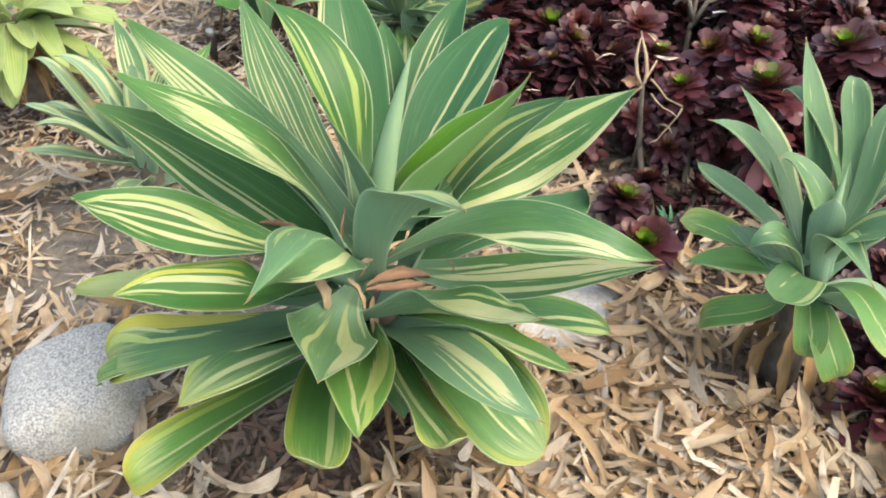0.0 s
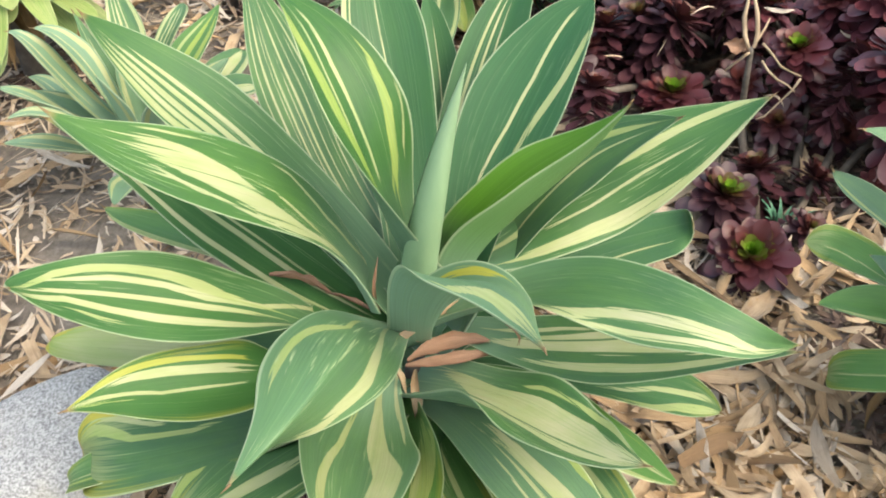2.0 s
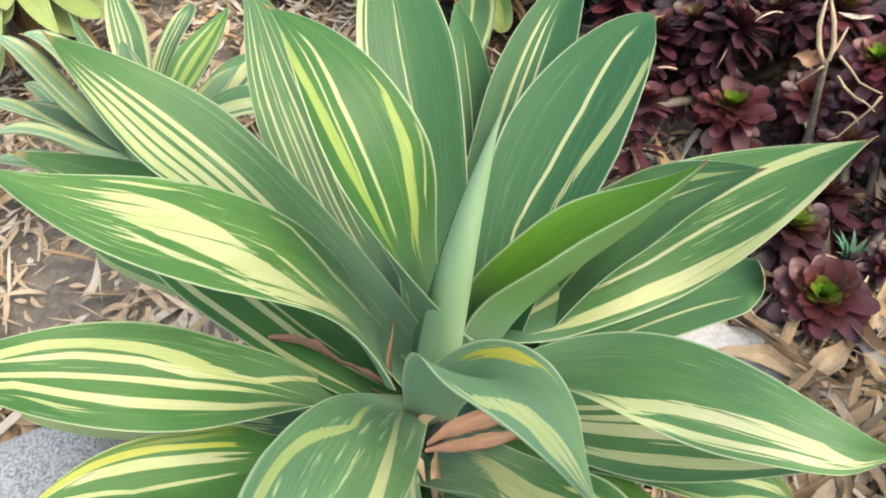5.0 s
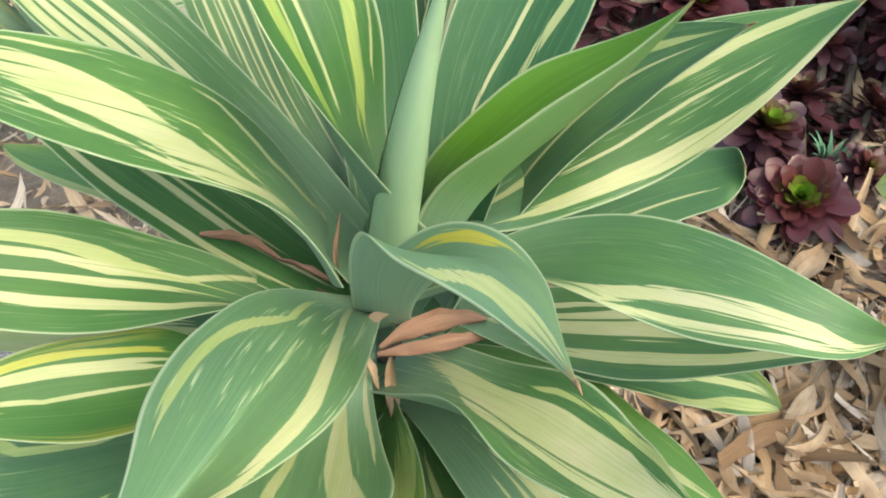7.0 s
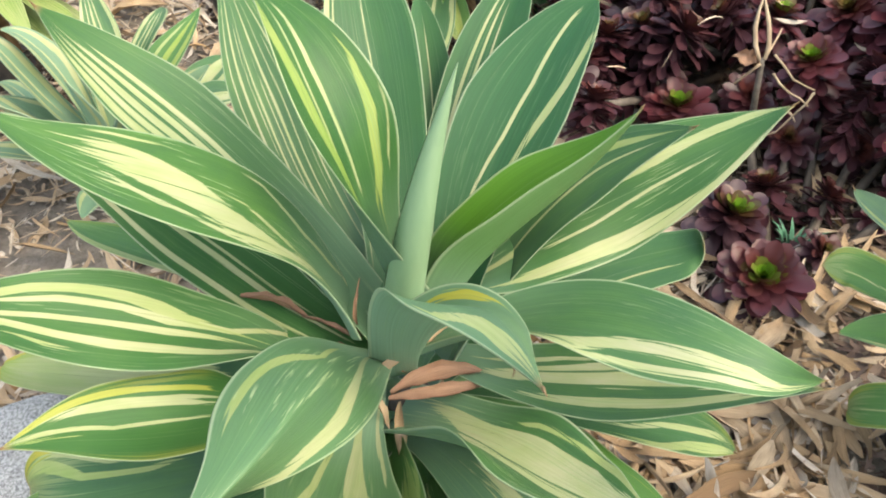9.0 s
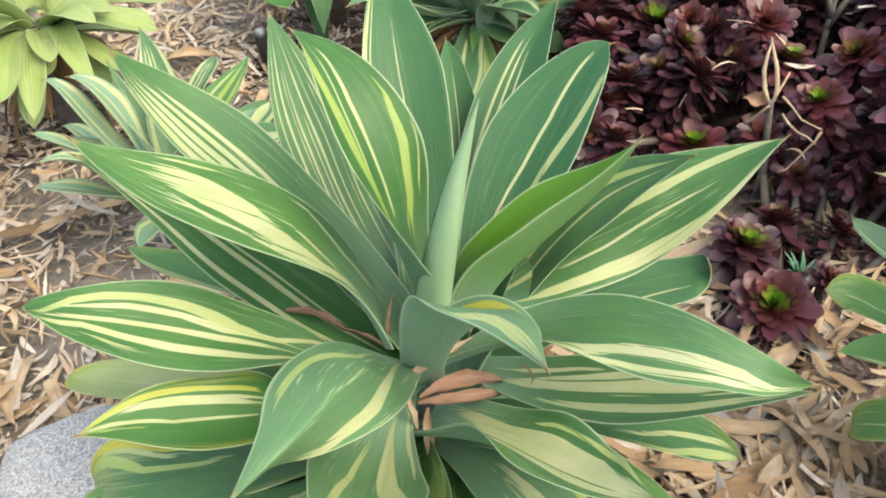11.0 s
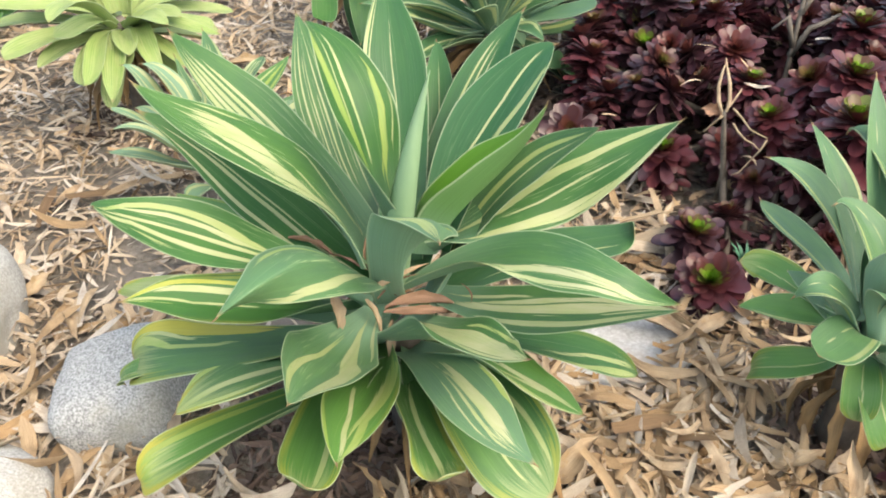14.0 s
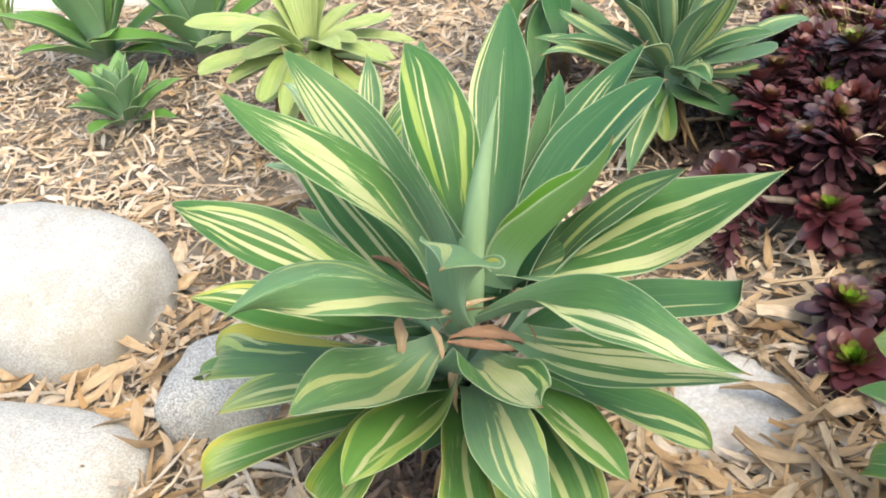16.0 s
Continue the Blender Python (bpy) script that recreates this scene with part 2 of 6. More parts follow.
def thing(name, place, label, category, group="", kind=""):
    e = new(name)
    e.empty_display_size = 0.05
    e.location = place
    return tagged(e, label, category, group, kind)


def grid_faces(nu, ns, start=0, flip=False):
    f = []
    for j in range(ns - 1):
        for i in range(nu - 1):
            a = start + j * nu + i
            q = (a, a + 1, a + nu + 1, a + nu)
            f.append(q[::-1] if flip else q)
    return f


def smoothstep(x):
    x = np.clip(x, 0, 1)
    return x * x * (3 - 2 * x)


# ---- agave leaves ----
def leaf_mesh(p0, p1, p2, p3, width, widest, foot, roll0, rollm, roll1, fold0, fold1, axis=(0, 0), bands=(),
              bloom=0.12, fresh=0.0, wave=0.03, aged=0.0, blunt=0.0, seed=1, nu=81, ns=39, thick=0.006, tone=0.0, under_wax=0.45, under_pale=0.0, dash=0.0, deep_shade=0.0, foldm=0.0, edge=None, paint=(), rim=0.0, foot_wax=1.0):
    """A fleshy leaf along a cubic midrib from p0 to p3. bands: (u at foot, u at tip, half width, from, to, lime) stripes; u runs
    from -1 to 1 across the blade, +1 on its left seen from above. edge: lift of the left and right margins, waves, their phases.
    paint: freely drawn stripes (lime, ((along, across, half width), ...)); a lime below 0 draws a green line."""
    rng = np.random.RandomState(seed)
    P = [np.array(p, dtype=float) for p in (p0, p1, p2, p3)]
    s = np.linspace(0, 1, ns) ** 0.92
    q = s[:, None]
    C = (1 - q) ** 3 * P[0] + 3 * (1 - q) ** 2 * q * P[1] + 3 * (1 - q) * q ** 2 * P[2] + q ** 3 * P[3]
    T = (1 - q) ** 2 * (P[1] - P[0]) + 2 * (1 - q) * q * (P[2] - P[1]) + q ** 2 * (P[3] - P[2])
    T /= np.linalg.norm(T, axis=1)[:, None]
    r = P[3][:2] - np.array(axis)
    r /= np.linalg.norm(r) + 1e-9
    h = np.array([-r[1], r[0], 0.0])
    S = h - (T @ h)[:, None] * T
    S /= np.linalg.norm(S, axis=1)[:, None]
    N = np.cross(T, S)
    a = (roll0 * (1 - s) * (1 - 2 * s) + 4 * rollm * s * (1 - s) + roll1 * s * (2 * s - 1))[:, None]
    S, N = S * np.cos(a) + N * np.sin(a), N * np.cos(a) - S * np.sin(a)
    x, y = np.clip(s / widest, 0, 1), np.clip((s - widest) / (1 - widest), 0, 1)
    w = np.where(s < widest, foot + (1 - foot) * np.sin(x * math.pi / 2) ** 1.3, (1 - y ** 2) * (1 - 0.22 * y))
    if blunt:
        w = np.where(s < widest, w, (1 - y ** (2 + 4 * blunt)) ** 0.8)
    w = width / 2 * np.maximum(w, 0.012)
    f = fold0 + (fold1 - fold0) * s + 4 * foldm * s * (1 - s)
    u = np.linspace(1, -1, nu)
    ph = rng.uniform(0, 6.28, 4)
    U = u[None, :]
    sag = np.abs(U) ** 1.5
    lift_l, lift_r, waves, ph_l, ph_r = edge or (wave, wave, 13, ph[0] + 1.3, ph[0] - 1.3)

    def ripple_at(V):
        return (np.where(V > 0, lift_l, lift_r) * w[:, None] * np.abs(V) ** 2 * np.sin(s[:, None] * waves + np.where(V > 0, ph_l, ph_r))
                * np.clip(np.sin(math.pi * s), 0, 1)[:, None] ** 0.5)

    ripple = ripple_at(U)
    top = (C[:, None, :] + S[:, None, :] * (w * np.cos(f))[:, None, None] * U[:, :, None]
           + N[:, None, :] * ((w * np.sin(f))[:, None] * sag + ripple)[:, :, None])
    nb = 25
    ub = np.linspace(1, -1, nb)
    UB = ub[None, :]
    th = thick * (0.35 + 0.65 * (1 - s)) * np.sin(np.clip((1 - s) * 6, 0, math.pi / 2))
    sagb = np.abs(UB) ** 1.5
    rippleb = ripple_at(UB)
    low = (C[:, None, :] + S[:, None, :] * (w * np.cos(f))[:, None, None] * UB[:, :, None] * 0.998
           + N[:, None, :] * ((w * np.sin(f))[:, None] * sagb + rippleb - th[:, None] * (1 - np.abs(UB) ** 3) - 0.0012)[:, :, None])
    verts = np.concatenate([top.reshape(-1, 3), low.reshape(-1, 3)])
    n0 = ns * nu
    faces = grid_faces(nu, ns, 0) + grid_faces(nb, ns, n0, True)
    for j in range(ns - 1):
        a0, b0 = j * nu, n0 + j * nb
        faces.append((a0, a0 + nu, b0 + nb, b0))
        faces.append((a0 + nu - 1, b0 + nb - 1, b0 + 2 * nb - 1, a0 + 2 * nu - 1))
    uv_t = np.stack([np.broadcast_to(U * 0.5 + 0.5, (ns, nu)), np.broadcast_to(s[:, None], (ns, nu))], -1).reshape(-1, 2)
    uv_b = np.stack([np.broadcast_to(UB * 0.5 + 0.5, (ns, nb)), np.broadcast_to(s[:, None], (ns, nb))], -1).reshape(-1, 2)

    def pig(Ux, under):
        SS = np.broadcast_to(s[:, None], (ns, Ux.shape[1]))
        UU = np.broadcast_to(Ux, SS.shape)
        st = np.zeros(SS.shape)
        ye = np.zeros(SS.shape)
        wob = 0.03 * np.sin(SS * 7 + ph[1]) + 0.015 * np.sin(SS * 17 + ph[2])
        rag = 0.05 * np.sin(UU * 23 + ph[3]) + 0.05 * np.sin(UU * 61 + ph[0]) + 0.03 * np.sin(UU * 113 + ph[1])
        for ua, ub_, hw, sa, sb, lime in bands:
            d = np.abs(UU - (ua + (ub_ - ua) * SS) - wob)
            taper = hw * np.clip(0.06 + 1.35 * np.sin(math.pi * np.clip((SS - sa) / (sb - sa + 1e-6), 0, 1)) ** 0.9, 0.06, 1.0)
            k = smoothstep((taper - d) / 0.034 + 0.5) * smoothstep((SS + rag - sa) / 0.06) * smoothstep((sb - SS - rag) / 0.06)
            ye = np.where(k > st, np.maximum(ye, lime), ye)
            st = np.maximum(st, k)
        for lime, line in paint:
            at, mid, half = (np.array(c) for c in zip(*line))
            d = np.abs(UU - np.interp(SS, at, mid) - 0.3 * wob * np.interp(SS, at, half))
            hw = np.interp(SS, at, half) * (1 + 0.05 * np.sin(SS * 17 + ph[2]))
            k = smoothstep((hw - d) / 0.026 + 0.5) * smoothstep((SS + rag * 0.8 - at[0] + 0.03) / 0.05) * smoothstep((at[-1] + 0.05 - SS - rag * 0.8) / 0.07)
            if lime < 0:
                st = st * (1 - 0.9 * k)
                continue
            ye = np.where(k > st, lime, ye)
            st = np.maximum(st, k)
        old = aged * smoothstep((SS - 0.66 + rag * 0.5 + 0.10 * np.abs(UU)) / 0.42)
        if rim:
            band = rim * smoothstep((np.abs(UU) - 0.66 + 0.4 * rag) / 0.3) * smoothstep((SS - 0.2) / 0.25) * (0.75 + 0.25 * np.sin(SS * 11 + ph[3]))
            ye = np.where(band > st, 1.0, ye)
            st = np.maximum(st, band)
        st, ye = np.maximum(st, old), np.maximum(ye, old)
        # low foot_wax keeps lower leaf feet dark, standing in for occlusion there
        bl = np.clip(0.85 * bloom + 0.54 * foot_wax * smoothstep((0.38 - SS) / 0.38) + (under_wax if under else 0.0), 0, 0.95)
        if tone:
            st = st * (1 - tone * (0.5 + 0.5 * np.sin(UU * 31 + ph[2])))
        if under:
            st = np.maximum(st * 0.75, under_pale)
            ye = np.maximum(ye, under_pale)
        return np.stack([st, ye, bl, np.full(SS.shape, fresh)], -1).reshape(-1, 4)

    me = mesh_of("leaf", verts, faces, AGAVE, True, np.concatenate([uv_t, uv_b]), np.concatenate([pig(U, False), pig(UB, True)]))
    me.attributes.new("dash", 'FLOAT', 'POINT').data.foreach_set("value", [dash] * len(verts))
    me.attributes.new("deep_shade", 'FLOAT', 'POINT').data.foreach_set("value", [deep_shade] * len(verts))
    return me


def tube_mesh(name, pts, radii, material, sides=10, lump=0.0, seed=0):
    rng = np.random.RandomState(seed)
    pts = np.array(pts, dtype=float)
    verts, faces = [], []
    for i, (p, r) in enumerate(zip(pts, radii)):
        t = pts[min(i + 1, len(pts) - 1)] - pts[max(i - 1, 0)]
        t /= np.linalg.norm(t) + 1e-9
        e = np.cross(t, (0.3, 0.9, 0.2))
        e /= np.linalg.norm(e)
        g = np.cross(t, e)
        for k in range(sides):
            an = 2 * math.pi * k / sides
            verts.append(p + (e * math.cos(an) + g * math.sin(an)) * r * (1 + lump * rng.uniform(-1, 1)))
    for i in range(len(pts) - 1):
        for k in range(sides):
            a, b = i * sides + k, i * sides + (k + 1) % sides
            faces.append((a, b, b + sides, a + sides))
    faces.append(tuple(range(sides))[::-1])
    faces.append(tuple(len(verts) - sides + k for k in range(sides)))
    uv = [(k % sides / sides, k // sides / len(pts)) for k in range(len(verts))]
    return mesh_of(name, verts, faces, material, True, uv)


def strap_mesh(name, a, b, width, arch, material, seed, twist=0.6):
    """A dry curled leaf from a to b. Returns the mesh and its lowest height."""
    rng = np.random.RandomState(seed)
    a, b = np.array(a, dtype=float), np.array(b, dtype=float)
    d = b - a
    ln = np.linalg.norm(d)
    side = np.cross(d / ln, (0, 0, 1))
    side /= np.linalg.norm(side)
    up = np.cross(side, d / ln)
    verts, uv = [], []
    ph, sway = rng.uniform(0, 6.28), rng.uniform(-0.1, 0.1)
    cup, peak = rng.uniform(0.3, 1.1), rng.uniform(0.25, 0.6)
    for j in range(13):
        q = j / 12
        c = a + d * q + up * arch * math.sin(math.pi * q) + side * ln * sway * math.sin(math.pi * q)
        w = width / 2 * (0.3 + 0.7 * math.sin(math.pi / 2 * min(1, q / peak)) if q < peak else max(0.04, 1 - ((q - peak) / (1 - peak)) ** 1.8))
        w *= 1 + 0.12 * math.sin(q * 23 + ph)
        an = twist * math.sin(q * 4 + ph)
        s2, u2 = side * math.cos(an) + up * math.sin(an), up * math.cos(an) - side * math.sin(an)
        for k in range(5):
            x = k / 2 - 1
            verts.append(c + s2 * w * x + u2 * w * (cup * x * x + 0.15 * math.sin(q * 17 + x * 3 + ph)))
            uv.append((x * 0.5 + 0.5, q))
    n0 = len(verts)
    verts += [v - up * 0.0012 for v in verts]
    faces = grid_faces(5, 13) + grid_faces(5, 13, n0, True)
    return mesh_of(name, verts, faces, material, True, uv + uv), min(v[2] for v in verts)


# ---- ground ----
def rise(x, y):
    """Height of the bed: nearly level, slightly uneven."""
    return (0.012 * noise.noise((x * 1.3, y * 1.3, 0.3)) + 0.006 * noise.noise((x * 5, y * 5, 1.7))) - 0.004


def build_ground():
    xs = np.concatenate([[-400, -100, -30, -10, -6, -4.5], np.arange(-3.6, 2.4, 0.05), [3, 4.5, 8, 20, 80, 400]])
    ys = np.concatenate([[-400, -100, -30, -8, -3, -1], np.arange(-0.2, 4.0, 0.05), [4.6, 6, 9, 20, 80, 400]])
    verts = [(x, y, rise(x, y) if abs(x) < 5 and abs(y) < 6 else 0.0) for y in ys for x in xs]
    ob = new("ground", mesh_of("ground", verts, grid_faces(len(xs), len(ys)), SOIL))
    tagged(ob, "brown garden soil under dry leaf litter", "soil", kind="structure")
    bm = bmesh.new()
    bmesh.ops.create_cube(bm, size=1, matrix=pose(-2.12, 2.50, 0.0, 0, 0, 19) @ Matrix.Translation((-3.0, 7.0, 0)) @ Matrix.Diagonal((6.0, 14.0, 0.07, 1)))
    bmesh.ops.bevel(bm, geom=bm.edges[:], offset=0.008, segments=2, affect='EDGES')
    me = bpy.data.meshes.new("pavement")
    bm.to_mesh(me)
    bm.free()
    me.materials.append(CONCRETE)
    tagged(new("pavement", me), "pale concrete path edge beside the planting bed", "path", kind="structure")


build_ground()


# ---- boulders ----
def boulder(name, place, size, turn, material, label, seed, flat=2.6, lump=0.10):
    bm = bmesh.new()
    bmesh.ops.create_icosphere(bm, subdivisions=5, radius=1)
    for v in bm.verts:
        d = v.co.normalized()
        # a rounded block rather than a ball
        k = (abs(d.x) ** flat + abs(d.y) ** flat + abs(d.z) ** flat) ** (-1 / flat)
        n1 = noise.noise(d * 1.2 + Vector((seed, 0, 0)))
        n2 = noise.noise(d * 3.1 + Vector((0, seed, 0)))
        n3 = noise.noise(d * 11 + Vector((0, 0, seed)))
        v.co = d * k * (1 + lump * n1 + 0.4 * lump * n2 + 0.10 * lump * n3)
        v.co = Vector((v.co.x * size[0], v.co.y * size[1], v.co.z * size[2]))
    me = bpy.data.meshes.new(name)
    bm.to_mesh(me)
    bm.free()
    me.polygons.foreach_set("use_smooth", [True] * len(me.polygons))
    me.materials.append(material)
    ob = new(name, me)
    ob.matrix_world = pose(*place, *turn)
    return tagged(ob, label, "boulder", "boulders round the bed")


boulder("boulder", (-0.546, 0.920, 0.016), (0.093, 0.102, 0.091), (0, -11, 12), GRANITE, "rounded grey speckled granite boulder beside the striped agave", 3.1, 4.4, 0.08)
boulder("boulder", (-1.105, 1.025, 0.025), (0.285, 0.200, 0.160), (0, 0, 1), PALESTONE, "large pale sunlit granite boulder half sunk in litter", 7.7, 2.7, 0.065)
boulder("boulder", (-0.81, 0.655, 0.0), (0.240, 0.138, 0.094), (0, 0, 12), PALESTONE, "smooth whitish granite boulder at the bed edge", 5.2, 2.6, 0.05)
boulder("boulder", (0.212, 1.150, -0.008), (0.112, 0.118, 0.030), (0, 2, -9), WHITESTONE, "low whitish flat broken stone partly under dry leaves", 9.4, 4.6, 0.16)

# ---- agaves near the camera, leaf by leaf ----
def agave_plant(place, label, height, radius, seed):
    top = thing("agave", place, label, "agave", "agaves in the bed")
    h, r = height, radius
    # dark stem colour also stands for the shaded gap between leaf bases
    part("stem", tube_mesh("stem", [(0, 0, -0.03), (0.1 * r, 0, 0.3 * h), (0, 0, 0.65 * h), (0, 0, 0.9 * h), (0, 0, h)], (r, 0.9 * r, 0.8 * r, 0.65 * r, 0.3 * r), DARKSTEM, 12, 0.10, seed), top)
    return top


def blade(plant, p0, p1, p2, p3, width, widest, foot, roll0, rollm, roll1, fold0, fold1, label="", **look_of):
    """One leaf, in world metres."""
    c = np.array(plant.location)
    me = leaf_mesh(np.array(p0) - c, np.array(p1) - c, np.array(p2) - c, np.array(p3) - c, width, widest, foot, roll0, rollm, roll1, fold0, fold1, (0, 0), **look_of)
    leaf = part("leaf", me, plant, label)
    if not look_of.get("blunt"):
        end = np.array(p3) - c
        way = np.array(p3) - np.array(p2)
        way /= np.linalg.norm(way)
        part("spine", tube_mesh("spine", [end - way * 0.003, end + way * 0.001, end + way * 0.006], (0.0011, 0.0009, 0.0002), SPINE, 6), leaf, "dry brown leaf tip")
    return leaf


def fill(plant, count, z, length, width, low, high, seed, **look_of):
    """More leaves in a spiral round an agave's heart."""
    rng = np.random.RandomState(seed)
    for i in range(count):
        k = i / (count - 1)
        az, el = i * 2.39996 + rng.uniform(-0.2, 0.2), radians(low + (high - low) * k ** 0.9 + rng.uniform(-6, 6))
        ln = length * rng.uniform(0.85, 1.1)
        d = np.array([math.cos(az), math.sin(az), 0])
        e = d * math.cos(el) + np.array([0, 0, math.sin(el)])
        p0 = d * 0.015 + np.array([0, 0, z - 0.05 * (1 - k)])
        me = leaf_mesh(p0, p0 + e * ln * 0.34 + np.array([0, 0, 0.1 * ln]), p0 + e * ln * 0.7 + np.array([0, 0, 0.08 * ln]), p0 + e * ln - np.array([0, 0, 0.1 * ln * (1 - k)]),
                       width * rng.uniform(0.9, 1.1), rng.uniform(0.5, 0.6), 0.55, rng.uniform(-0.2, 0.2), rng.uniform(-0.15, 0.15), rng.uniform(-0.3, 0.3),
                       0.35 + 0.3 * k, 0.25, (0, 0), seed=seed * 50 + i, nu=25, ns=17, thick=0.005, **look_of)
        part("leaf", me, plant)


def skirt_of(plant, count, z, reach, seed):
    """Withered brown leaves that still hang from the stem."""
    rng = np.random.RandomState(seed)
    for i in range(count):
        az = i * 6.283 / count + rng.uniform(-0.2, 0.2)
        d = np.array([math.cos(az), math.sin(az), 0])
        a, b = d * 0.02 + np.array([0, 0, z * rng.uniform(0.7, 1.0)]), d * reach * rng.uniform(0.5, 1.1) + np.array([0, 0, rng.uniform(0.01, 0.35 * z)])
        part("dead_leaf", strap_mesh("dead_leaf", a, b, rng.uniform(0.012, 0.024), 0.02, DEADLEAF, seed + i)[0], plant, "withered brown dead leaf")


def spear(plant, foot, mid, tip, radius):
    """The rolled heart of an agave: unopened leaves wound into a cone."""
    c = np.array(plant.location)
    s = np.linspace(0, 1, 22)[:, None]
    C = (1 - s) ** 2 * np.array(foot) + 2 * (1 - s) * s * np.array(mid) + s ** 2 * np.array(tip) - c
    sides, verts, uv = 28, [], []
    for j in range(22):
        q = j / 21
        r = radius * (0.86 + 0.5 * q - 0.3 * q * q) * max(0.02, 1 - q ** 1.5)
        for k in range(sides):
            an = 2 * math.pi * k / (sides - 1)
            rr = r * (1 + 0.04 * k / (sides - 1))
            verts.append(C[j] + np.array((math.cos(an + 3.4 - 0.5 * q), math.sin(an + 3.4 - 0.5 * q), 0)) * rr)
            uv.append((k / sides, q))
    part("heart", mesh_of("heart", verts, grid_faces(sides, 22), HEART, True, uv), plant, "pale waxy rolled heart leaf")


striped = agave_plant((-0.085, 0.945, 0), "large striped agave with cream and green leaves", 0.22, 0.042, 4)
blade(striped, (-0.05, 0.974, 0.322), (0.011, 1.033, 0.371), (0.17, 1.08, 0.396), (0.261, 1.077, 0.477), 0.117, 0.502, 0.815, -0.767, 0.538, -0.323, 0.203, 0.099, foldm=-0.177, edge=(0.057, -0.09, 15.821, 0.291, -0.285), label='broad leaf with cream lower margin', fresh=0.12, bloom=0.05, under_wax=0.6, dash=0.4, deep_shade=0.35, ns=91, nu=131, paint=((.12, ((.19, -.72, .065), (.27, -.75, .100), (.44, -.75, .128), (.6, -.82, .127), (.76, -.97, .144), (.9, -.94, .165))), (.25, ((.08, -.11, .046), (.19, -.17, .052), (.32, -.14, .081), (.43, .05, .105), (.56, .2, .097), (.66, .24, .099), (.76, .38, .113), (.86, .54, .157), (.97, .91, .239))), (0, ((.27, -.36, .022), (.45, -.34, .023), (.63, -.22, .026), (.8, -.21, .025))),), seed=41)
blade(striped, (-0.048, 0.966, 0.327), (-0.028, 0.957, 0.418), (0.059, 0.989, 0.443), (0.1, 0.945, 0.57), 0.097, 0.422, 0.673, -0.074, 0.047, -0.599, 1.121, 0.31, foldm=0.329, edge=(0.07, -0.043, 13.454, -0.819, 1.351), fresh=0.85, bloom=0.0, label='folded bright green young leaf', under_wax=0.3, under_pale=0.0, seed=42)
blade(striped, (-0.123, 0.907, 0.283), (-0.259, 0.91, 0.364), (-0.419, 0.824, 0.477), (-0.401, 0.804, 0.496), 0.092, 0.401, 0.484, 1.559, -0.446, 0.694, 0.589, -0.064, foldm=-0.045, edge=(-0.047, 0.127, 16.126, -0.437, -0.923), tone=0.15, bloom=0.05, fresh=0.2, deep_shade=0.4, under_wax=0.6, dash=0.3, ns=181, nu=161, paint=((.35, ((.29, -.32, .054), (.35, -.34, .098), (.4, -.44, .125), (.47, -.55, .094), (.57, -.62, .088), (.66, -.65, .107), (.74, -.57, .121), (.87, -.07, .119))), (.05, ((.14, -.99, .050), (.27, -.32, .070), (.39, -.22, .080), (.48, -.34, .064), (.6, -.4, .071), (.74, -.34, .051))), (.05, ((.27, -.07, .047), (.39, .01, .074), (.5, 0, .057), (.63, 0, .063), (.82, .05, .073))), (.1, ((.2, .29, .166), (.3, .49, .109), (.39, .44, .097), (.5, .44, .094), (.6, .39, .089), (.72, .28, .097), (.9, .6, .128))), (.2, ((.55, .69, .024), (.63, .66, .054), (.7, .56, .033))),), seed=43)
blade(striped, (-0.109, 0.92, 0.159), (-0.146, 0.893, 0.232), (-0.246, 0.697, 0.363), (-0.296, 0.673, 0.306), 0.152, 0.61, 0.26, 0.353, 0.339, 0.454, 0.105, 0.04, foldm=-0.032, edge=(0.09, 0.04, 12.124, 0.79, 2.349), aged=0.6, deep_shade=0.1, ns=91, nu=131, paint=((.6, ((.57, -.84, .058), (.7, -.81, .098), (.85, -.9, .102))), (.15, ((.55, .29, .081), (.65, .21, .137), (.77, .11, .131), (.9, .16, .181))), (.1, ((.7, .73, .060), (.81, .78, .080), (.89, .75, .100))),), rim=0.3, foot_wax=0.15, seed=44)
blade(striped, (-0.111, 0.929, 0.145), (-0.215, 0.834, 0.161), (-0.35, 0.681, 0.199), (-0.394, 0.693, 0.136), 0.087, 0.63, 0.478, 0.532, 0.28, -0.259, 0.438, 0.293, bands=((0, 0, 0.05, 0.1, 1, 0.2), (-0.7, -0.7, 0.08, 0.3, 1, 0.8)), blunt=0.35, aged=1, rim=0.5, fresh=0.55, foot_wax=0.15, seed=45)
blade(striped, (-0.112, 0.932, 0.201), (-0.19, 0.834, 0.264), (-0.36, 0.752, 0.327), (-0.43, 0.814, 0.234), 0.113, 0.534, 0.474, 0.408, 0.294, -0.314, 0.462, 0.258, foldm=-0.279, edge=(-0.022, 0.007, 13, -0, 1.3), aged=0.5, blunt=0.5, ns=91, nu=131, paint=((1, ((.36, -.93, .116), (.44, -.84, .200), (.54, -.8, .247), (.7, -.78, .245), (.83, -.9, .244), (.91, -1, .255))), (.5, ((.5, -.3, .044), (.58, -.16, .064), (.75, -.17, .064), (.93, -.57, .168))), (.2, ((.69, -.42, .042), (.91, -.75, .070))),), rim=0.3, foot_wax=0.15, seed=46)
